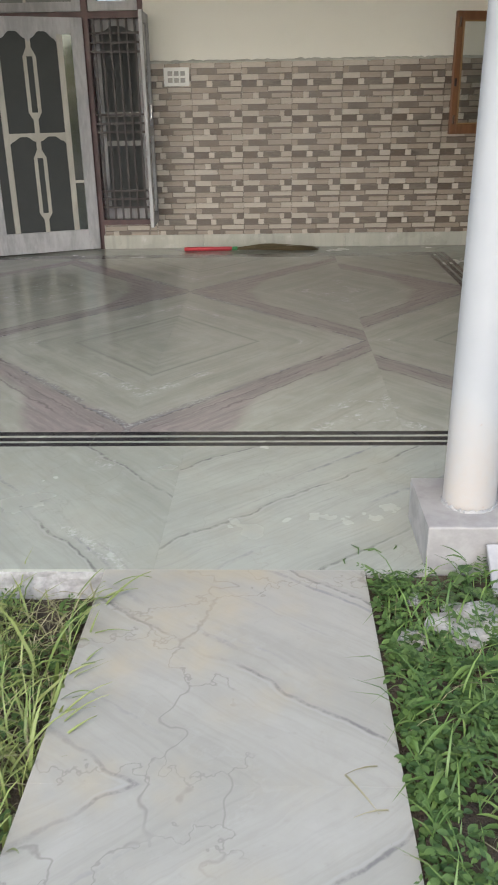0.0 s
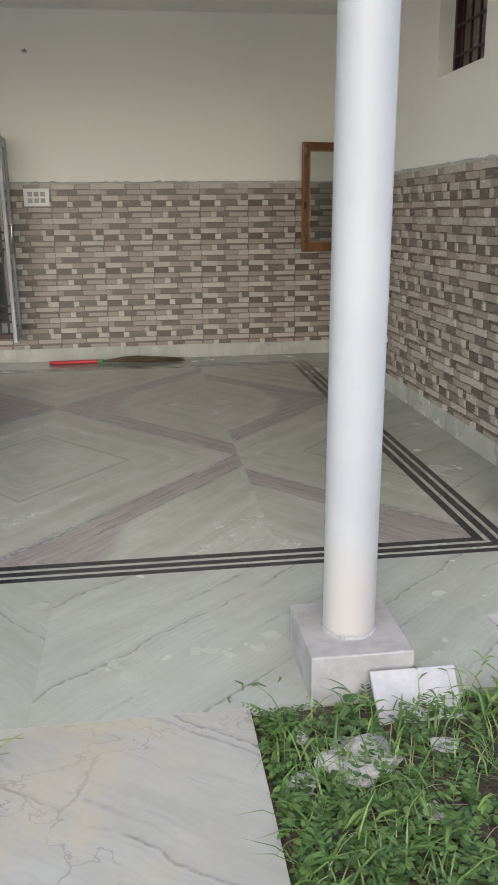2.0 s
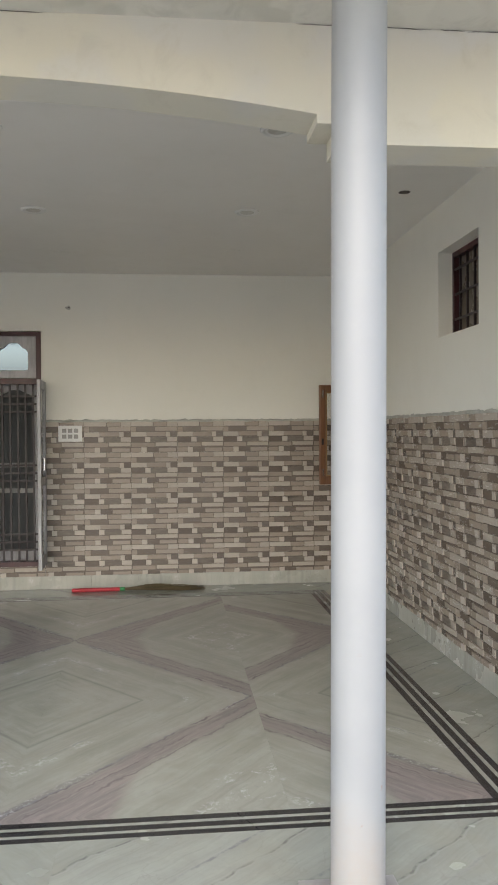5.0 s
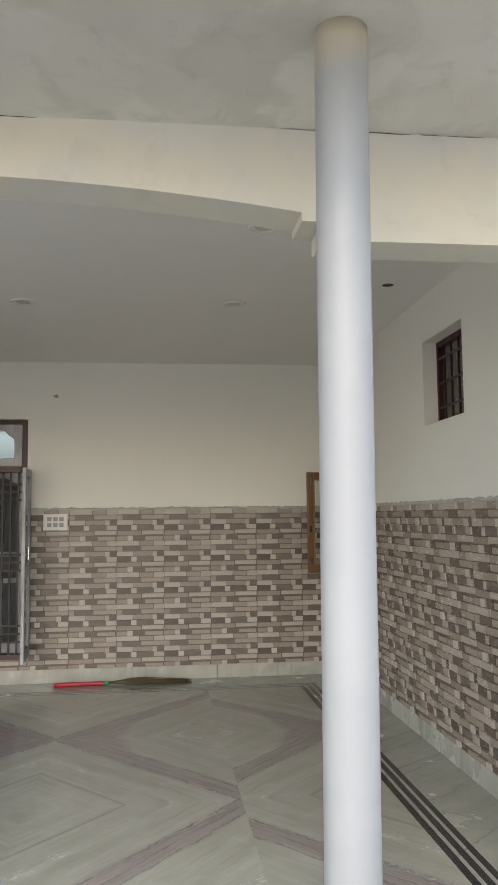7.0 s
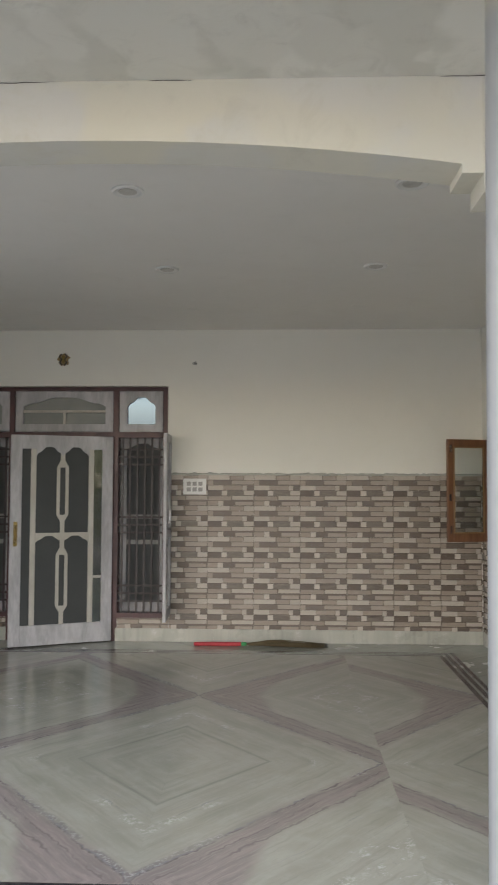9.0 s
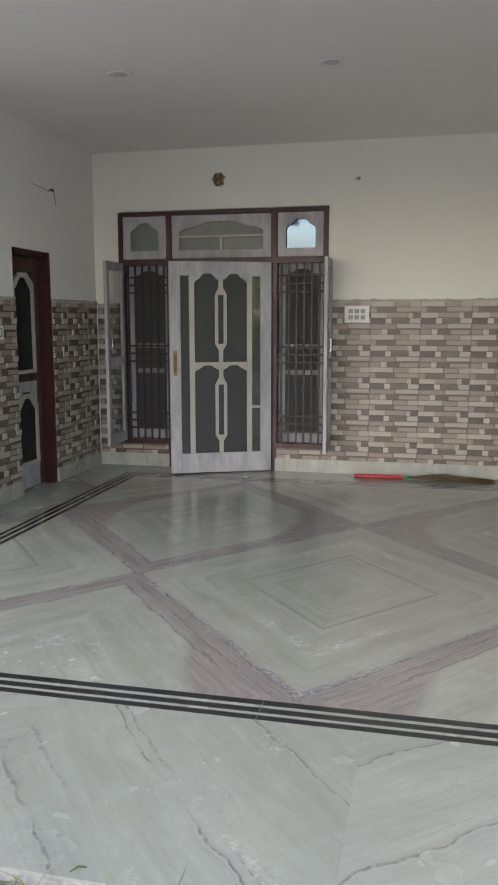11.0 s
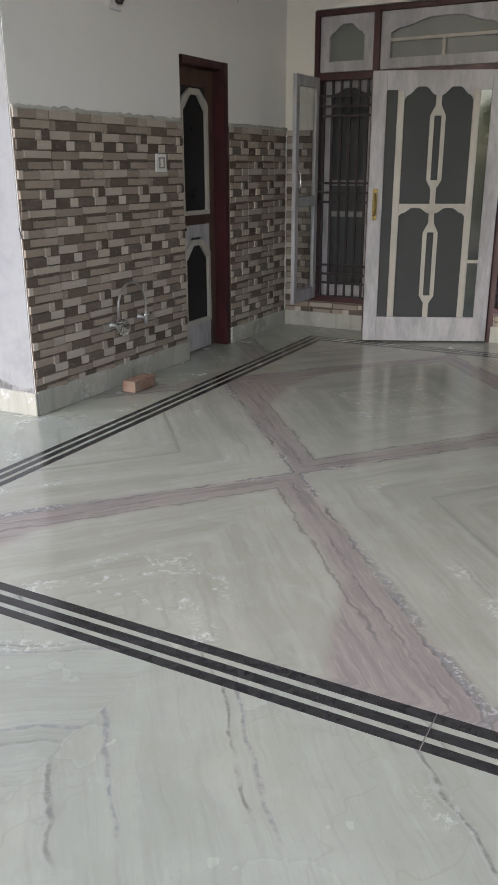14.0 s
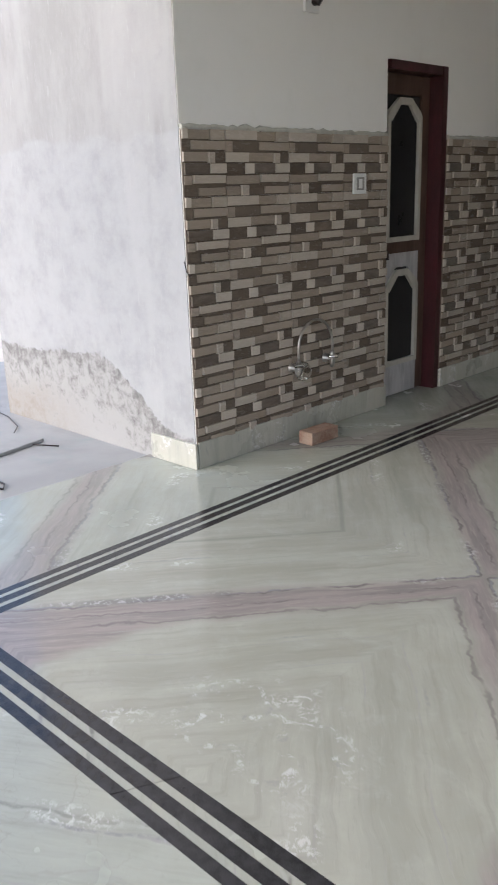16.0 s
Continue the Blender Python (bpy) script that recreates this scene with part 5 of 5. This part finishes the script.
# ---- sprigs and stems that hang over the path, the floor's ragged front face ----
def overhang(points, seed, material, label):
    """Single grass blades: (foot, tip, width)."""
    rng = random.Random(seed)
    bm = bmesh.new()
    for (x0, y0, z0), (x1, y1, z1), w in points:
        a, b = Vector((x0, y0, z0)), Vector((x1, y1, z1))
        mid = a.lerp(b, 0.55) + Vector((rng.uniform(-0.01, 0.01), rng.uniform(-0.01, 0.01), 0.25 * (b - a).length))
        d = Vector((b.y - a.y, a.x - b.x, 0)).normalized() * w
        rows_ = []
        for k in range(7):
            f = k / 6
            c_ = a * (1 - f) ** 2 + mid * 2 * f * (1 - f) + b * f * f
            g_ = d * (1 - f ** 2.2) + d * 0.05
            rows_.append((bm.verts.new(c_ - g_), bm.verts.new(c_ + Vector((0, 0, -0.3 * w))), bm.verts.new(c_ + g_)))
        for p_, q_ in zip(rows_, rows_[1:]):
            bm.faces.new((p_[0], p_[1], q_[1], q_[0]))
            bm.faces.new((p_[1], p_[2], q_[2], q_[1]))
    tagged(part("overhanging_grass", bm, material), label, "grass", kind="stuff")


rng = random.Random(77)
pts = []
for k in range(46):
    y = rng.uniform(0.9, 2.12)
    x = rng.uniform(0.40, 0.485)
    reach = rng.uniform(0.05, 0.19) * (1.0 if rng.random() < 0.6 else 0.4)
    pts.append(((x, y, -0.06), (x + reach, y + rng.uniform(-0.09, 0.09), rng.uniform(0.01, 0.09)), rng.uniform(0.0025, 0.006)))
overhang(pts, 1, M_GRASSL, "yellow-green grass blades leaning over the path edge")
overhang([((1.262, 1.42, -0.05), (1.13, 1.36, 0.012), 0.003), ((1.13, 1.36, 0.012), (1.19, 1.27, 0.003), 0.0025), ((1.27, 1.30, -0.04), (1.14, 1.26, 0.006), 0.003)], 2, M_DRY, "dry bent stem lying over the path edge")

bm = bmesh.new()
rng = random.Random(31)
n = 90
for x0, x1, y in ((-2.86, 0.488, Y0 + 0.003), (1.256, 1.425, Y0 + 0.003), (1.735, 2.14, Y0 + 0.003)):
    m = max(6, int((x1 - x0) / 0.035))
    cols = []
    for i in range(m + 1):
        x = x0 + (x1 - x0) * i / m
        cols.append([bm.verts.new((x, y - 0.006 - 0.018 * abs(noise.noise(Vector((x * 9, z_ * 20, 1)))) - (0.012 if z_ < -0.05 else 0.0), z_ + (0.006 * noise.noise(Vector((x * 14, 5, z_ * 9)))))) for z_ in (-0.13, -0.085, -0.05, -0.026, -0.010)] + [bm.verts.new((x, y + 0.004, -0.007))])
    for p_, q_ in zip(cols, cols[1:]):
        for k in range(5):
            bm.faces.new((p_[k], q_[k], q_[k + 1], p_[k + 1]))
tagged(part("floor_edge", bm, M_RUBBLE), "rough whitish cement face under the floor edge", "floor edge", kind="structure")

# ragged joint between soffit and beam
bm = bmesh.new()
x = -2.4
while x < 2.5:
    l_ = rng.uniform(0.08, 0.3)
    if rng.random() < 0.6:
        tube(bm, [(x + l_ * f, 2.9285, 2.972 + 0.004 * noise.noise(Vector((x + l_ * f, 0, 0)) * 17)) for f in (0, 0.2, 0.4, 0.6, 0.8, 1.0)], 0.0013, 5, [0.4, 1.2, 0.7, 1.4, 0.8, 0.3])
    x += l_ * 1.15
tagged(part("wall_crack", bm, M_CRACK), "thin broken crack where beam meets soffit", "crack", kind="structure")

# ---- bushy trees in the yard, mirrored in the door's glass strip ----
def tree(x, y, h, r, seed):
    t = thing("tree", "bushy yellow-green tree standing in the yard", "tree", pose(x, y, -0.14), group="yard trees")
    rng = random.Random(seed)
    bm = bmesh.new()
    tube(bm, [(0, 0, -0.05), (0.03, 0.02, h * 0.3), (-0.02, 0.05, h * 0.6), (0.04, 0, h * 0.85)], 0.07, 9, 0.3)
    for k in range(7):
        a, z = k * 2.4 + rng.uniform(-0.3, 0.3), h * rng.uniform(0.2, 0.6)
        d = Vector((math.cos(a), math.sin(a), 0)) * r
        tube(bm, [(0, 0, z), d * 0.4 + Vector((0, 0, z + 0.25)), d * 0.8 + Vector((0, 0, z + rng.uniform(0.3, 0.6)))], 0.028, 6, 0.3)
    part("trunk", bm, M_STRAW, t, "brown trunk and limbs")
    verts, faces = [], []
    for _ in range(2600):
        a, q = rng.uniform(0, 2 * math.pi), rng.random() ** 0.45
        z = rng.random()
        c_ = Vector((math.cos(a) * r * q * math.sin(math.pi * (0.12 + 0.8 * z)), math.sin(a) * r * q * math.sin(math.pi * (0.12 + 0.8 * z)), h * (0.06 + 0.98 * z)))
        if noise.noise(c_ * 2.2 + Vector((seed, 0, 0))) < -0.12:
            continue
        d = Vector((rng.gauss(0, 1), rng.gauss(0, 1), rng.gauss(0, 0.6))).normalized()
        w = d.orthogonal().normalized() * rng.uniform(0.02, 0.035)
        L = rng.uniform(0.08, 0.15)
        k = len(verts)
        verts += [c_, c_ + d * L * 0.45 + w, c_ + d * L, c_ + d * L * 0.45 - w]
        faces.append((k, k + 1, k + 2, k + 3))
    me = bpy.data.meshes.new("crown")
    me.from_pydata(verts, [], faces)
    me.materials.append(M_GRASSL)
    ob = new("crown", me)
    ob.parent = t


for x, y, h, r, seed in ((5.8, -2.9, 2.6, 1.0, 1), (8.2, -3.6, 3.1, 1.3, 2), (7.4, -5.4, 2.9, 1.2, 3), (9.8, -1.6, 3.2, 1.3, 4)):
    tree(x, y, h, r, seed)

# ---- pieces: marble slabs, strips and wall tiles ----
def slab(x0, x1, y0, y1, material, z0=-0.014, z1=0.0, gap=0.00005):
    """One stone slab with a fine arris, a child of the floor."""
    bm = bmesh.new()
    x0, x1, y0, y1 = x0 + gap, x1 - gap, y0 + gap, y1 - gap
    e = 0.0002
    low = [bm.verts.new(p) for p in ((x0, y0, z0), (x1, y0, z0), (x1, y1, z0), (x0, y1, z0))]
    mid = [bm.verts.new((*v.co.xy, z1 - e)) for v in low]
    top = [bm.verts.new(p) for p in ((x0 + e, y0 + e, z1), (x1 - e, y0 + e, z1), (x1 - e, y1 - e, z1), (x0 + e, y1 - e, z1))]
    for a, b in ((low, mid), (mid, top)):
        for i in range(4):
            bm.faces.new((a[i], a[(i + 1) % 4], b[(i + 1) % 4], b[i]))
    bm.faces.new(top)
    return part("marble_slab", bm, material, floor)


IX0, IX1, IY0, IY1 = -1.885, 2.363, 3.245, 7.45     # inner field
B = 0.155                                          # width of the strip band
OX0, OX1, OY0, OY1 = IX0 - B, IX1 + B, IY0 - B, IY1 + B
xs, ys = [IX0, -0.80, 0.36, 1.52, IX1], [IY0, 4.64, 6.01, IY1]
for a, b in zip(xs, xs[1:]):
    for c_, d_ in zip(ys, ys[1:]):
        slab(a, b, c_, d_, M_FLOORR if a > 1.5 else M_FLOOR)
# band: three dark strips with two pale ones between, mitred at the corners
def band(i0, i1, material):
    """A frame-shaped ring between offsets i0 and i1 from the inner field."""
    for side in range(4):
        a = [(IX0 - i0, IY0 - i0), (IX1 + i0, IY0 - i0), (IX1 + i0, IY1 + i0), (IX0 - i0, IY1 + i0)]
        b = [(IX0 - i1, IY0 - i1), (IX1 + i1, IY0 - i1), (IX1 + i1, IY1 + i1), (IX0 - i1, IY1 + i1)]
        p = [a[side], b[side], b[(side + 1) % 4], a[(side + 1) % 4]]
        n = 4
        for k in range(n):
            f0, f1 = k / n + 0.0004, (k + 1) / n - 0.0004
            q = [Vector(p[0]).lerp(Vector(p[3]), f0), Vector(p[1]).lerp(Vector(p[2]), f0), Vector(p[1]).lerp(Vector(p[2]), f1), Vector(p[0]).lerp(Vector(p[3]), f1)]
            bm = bmesh.new()
            lo = [bm.verts.new((*v, -0.02)) for v in q]
            hi = [bm.verts.new((*v, 0.0)) for v in q]
            bm.faces.new(hi)
            for i in range(4):
                bm.faces.new((lo[i], lo[(i + 1) % 4], hi[(i + 1) % 4], hi[i]))
            bmesh.ops.recalc_face_normals(bm, faces=bm.faces[:])
            part("border_strip", bm, material, floor)


for i, material in enumerate((M_BLACK, M_BORDER, M_BLACK, M_BORDER, M_BLACK)):
    cuts = (0.0, 0.040, 0.062, 0.100, 0.120, 0.155)
    band(cuts[i] + 0.0004, cuts[i + 1] - 0.0004, material)
# border slabs
for a, b, material in ((-2.86, -0.53, M_BORDERL), (-0.53, 0.63, M_BORDERM), (0.63, 2.14, M_BORDER)):
    slab(a, b, Y0, OY0, material)
slab(2.14, XR, 2.58, OY0, M_BORDER)
for a, b in zip((OY0, 4.4, 5.7, 7.0), (4.4, 5.7, 7.0, YB)):
    slab(OX1, XR, a, b, M_BORDER)
    if a > 3.2:
        slab(XL - 0.15, OX0, max(a, OY0), b, M_SIDE) if a > 4.5 else None
slab(-2.86, OX0, OY0, 4.785, M_SIDE)
slab(XL - 0.15, OX0, 4.785, 5.7, M_SIDE)
for a, b in zip((OX0, -0.7, 0.8), (-0.7, 0.8, OX1)):
    slab(a, b, OY1, YB + 0.25, M_BORDER)
# path slabs
for a, b in ((1.34, Y0), (0.2, 1.34), (-0.95, 0.2), (-2.1, -0.95)):
    slab(0.487, 1.250, a, b, M_PATH, -0.024, 0.0)

# wall tiles: six courses of blocks in a 450 x 300 tile; (start, end, tone, how far proud)
COURSES = (
    ((0.0, 0.48, 0, 7), (0.48, 0.78, 1, 4), (0.78, 1.0, 4, 6)),
    ((0.0, 0.12, 1, 5), (0.12, 0.51, 2, 3), (0.51, 1.0, 1, 6)),
    ((0.0, 0.34, 0, 7), (0.34, 0.75, 1, 5), (0.75, 0.85, 0, 7), (0.85, 1.0, 2, 3)),
    ((0.0, 0.30, 2, 3), (0.30, 0.42, 0, 7), (0.42, 0.78, 3, 4), (0.78, 1.0, 0, 7)),
    ((0.0, 0.52, 1, 4), (0.52, 1.0, 4, 7)),
    ((0.0, 0.22, 1, 5), (0.22, 0.34, 0, 7), (0.34, 0.57, 2, 3), (0.57, 1.0, 1, 6)),
)
# blocks that stand clear of their neighbours, with the dark ground showing: (course, start) to (above, below, at the ends)
CLEAR = {(1, 0.51): (0.001, 0.008, 0.002), (2, 0.34): (0.0, 0.006, 0.0), (4, 0.0): (0.005, 0.003, 0.004), (4, 0.52): (0.002, 0.009, 0.003),
         (5, 0.57): (0.008, 0.004, 0.012), (5, 0.0): (0.004, 0.002, 0.0), (0, 0.0): (0.0, 0.004, 0.002), (0, 0.48): (0.003, 0.003, 0.002), (2, 0.0): (0.0, 0.003, 0.0), (3, 0.78): (0.0, 0.003, 0.0)}
TW, TH = 0.45, 0.30
tile_meshes = {}


def tile_mesh(s0, s1, h0, h1):
    """The part of a tile between s0..s1 across and h0..h1 down; shared between alike tiles."""
    key = tuple(round(v, 3) for v in (s0, s1, h0, h1))
    if key in tile_meshes:
        return tile_meshes[key]
    bm = bmesh.new()
    g, e = 0.0003, 0.0016
    ground = [bm.verts.new(p) for p in ((s0 + g, -0.007, -h1 + g), (s1 - g, -0.007, -h1 + g), (s1 - g, -0.007, -h0 - g), (s0 + g, -0.007, -h0 - g))]
    back = [bm.verts.new((v.co.x, -0.0005, v.co.z)) for v in ground]
    bm.faces.new(ground).material_index = 2
    for i in range(4):
        bm.faces.new((back[i], back[(i + 1) % 4], ground[(i + 1) % 4], ground[i])).material_index = 2
    for r, course in enumerate(COURSES):
        for a, b, tone, proud in course:
            x0, x1, t0, t1 = max(a * TW, s0 + g), min(b * TW, s1 - g), max(r * 0.05, h0 + g), min((r + 1) * 0.05, h1 - g)
            if x1 - x0 < 0.008 or t1 - t0 < 0.008:
                continue
            up, down, ends = CLEAR.get((r, a), (0.0, 0.0, 0.0))
            x0, x1, t0, t1 = x0 + ends, x1 - ends, t0 + up, t1 - down
            if x1 - x0 < 0.006 or t1 - t0 < 0.006:
                continue
            y = -0.005 - proud * 0.0019
            tilt = 0.003 if (r + int(a * 10)) % 2 else -0.003
            lo = [bm.verts.new(p) for p in ((x0, -0.001, -t1), (x1, -0.001, -t1), (x1, -0.001, -t0), (x0, -0.001, -t0))]
            ea = 0.0002 if r < 1 and x0 <= s0 + g else e
            eb = 0.0002 if r < 1 and x1 >= s1 - g else e
            hi = [bm.verts.new(p) for p in ((x0 + ea, y - tilt, -t1 + e), (x1 - eb, y + tilt, -t1 + e), (x1 - eb, y + tilt - 0.002, -t0 - e), (x0 + ea, y - tilt - 0.002, -t0 - e))]
            for i in range(4):
                bm.faces.new((lo[i], lo[(i + 1) % 4], hi[(i + 1) % 4], hi[i])).material_index = tone
            bm.faces.new(hi).material_index = tone
    bmesh.ops.recalc_face_normals(bm, faces=bm.faces[:])
    me = bpy.data.meshes.new("tile")
    bm.to_mesh(me)
    bm.free()
    for m in (M_TL, M_TM, M_TD, M_TX, M_TA):
        me.materials.append(m)
    tile_meshes[key] = me
    return me


def tiling(parent, place, origin, a, b, z0, z1):
    """Tiles along s from a to b (origin: where a tile begins) between the heights z0 and z1."""
    k = math.floor((a - origin) / TW)
    while origin + k * TW < b - 0.004:
        t0 = origin + k * TW
        s0, s1 = max(a - t0, 0.0), min(b - t0, TW)
        for r in range(5):
            top = TILE_TOP - r * TH
            h0, h1 = max(0.0, top - z1), min(TH, top - z0)
            if h1 - h0 > 0.012 and s1 - s0 > 0.012:
                ob = new("tile", tile_mesh(s0, s1, h0, h1))
                ob.parent = parent
                ob.matrix_basis = place(t0, top)
        k += 1


def on_back(s, z):
    return pose(s, YB, z)


def on_right(s, z):
    return pose(XR, -s, z, 0, 0, -90)


def on_left(s, z):
    return pose(XL, s, z, 0, 0, 90)


def on_pier(s, z):
    return pose(2.575, -s, z, 0, 0, -90)


tiling(wall_back, on_back, 1.59, -0.135, XR - 0.02, TILE_BOT, TILE_TOP)
tiling(wall_back, on_back, 1.59, XL + 0.02, -2.228, TILE_BOT, TILE_TOP)
tiling(wall_back, on_back, 1.59, -2.225, -1.738, TILE_BOT, SILL - 0.002)
tiling(wall_back, on_back, 1.59, -0.642, -0.137, TILE_BOT, SILL - 0.002)
tiling(wall_right, on_right, -5.547, -7.215, -3.372, TILE_BOT, TILE_TOP)
tiling(wall_right, on_right, -5.547, -7.80, -7.218, TILE_BOT, 0.995)
tiling(wall_right, on_right, -5.547, -YB, -7.805, TILE_BOT, TILE_TOP)
tiling(pier, on_pier, -5.547, -3.37, -2.935, TILE_BOT, TILE_TOP)
tiling(wall_left, on_left, 5.058, YL, 6.378, TILE_BOT, TILE_TOP)
tiling(wall_left, on_left, 5.058, 7.025, YB - 0.02, TILE_BOT, TILE_TOP)
# rough cement bead along the top of the tiles
def bead(p, q, parent):
    bm = bmesh.new()
    n = int((Vector(q) - Vector(p)).length / 0.03)
    pts = []
    for i in range(n + 1):
        c_ = Vector(p).lerp(Vector(q), i / n)
        pts.append(c_ + Vector((0, 0, 0.006 + 0.010 * noise.noise(c_ * 21) + 0.006 * noise.noise(c_ * 60))))
    tube(bm, pts, 0.014, 7, [1.0 + 0.5 * noise.noise(c_ * 33) for c_ in pts])
    part("cement_bead", bm, M_GROUT, parent, "rough cement along the tile top")


bead((-0.13, YB - 0.004, TILE_TOP), (XR, YB - 0.004, TILE_TOP), wall_back)
bead((XR - 0.004, 3.372, TILE_TOP), (XR - 0.004, 7.21, TILE_TOP), wall_right)
bead((XL + 0.004, YL, TILE_TOP), (XL + 0.004, 6.375, TILE_TOP), wall_left)
bead((XL + 0.004, 7.025, TILE_TOP), (XL + 0.004, YB, TILE_TOP), wall_left)
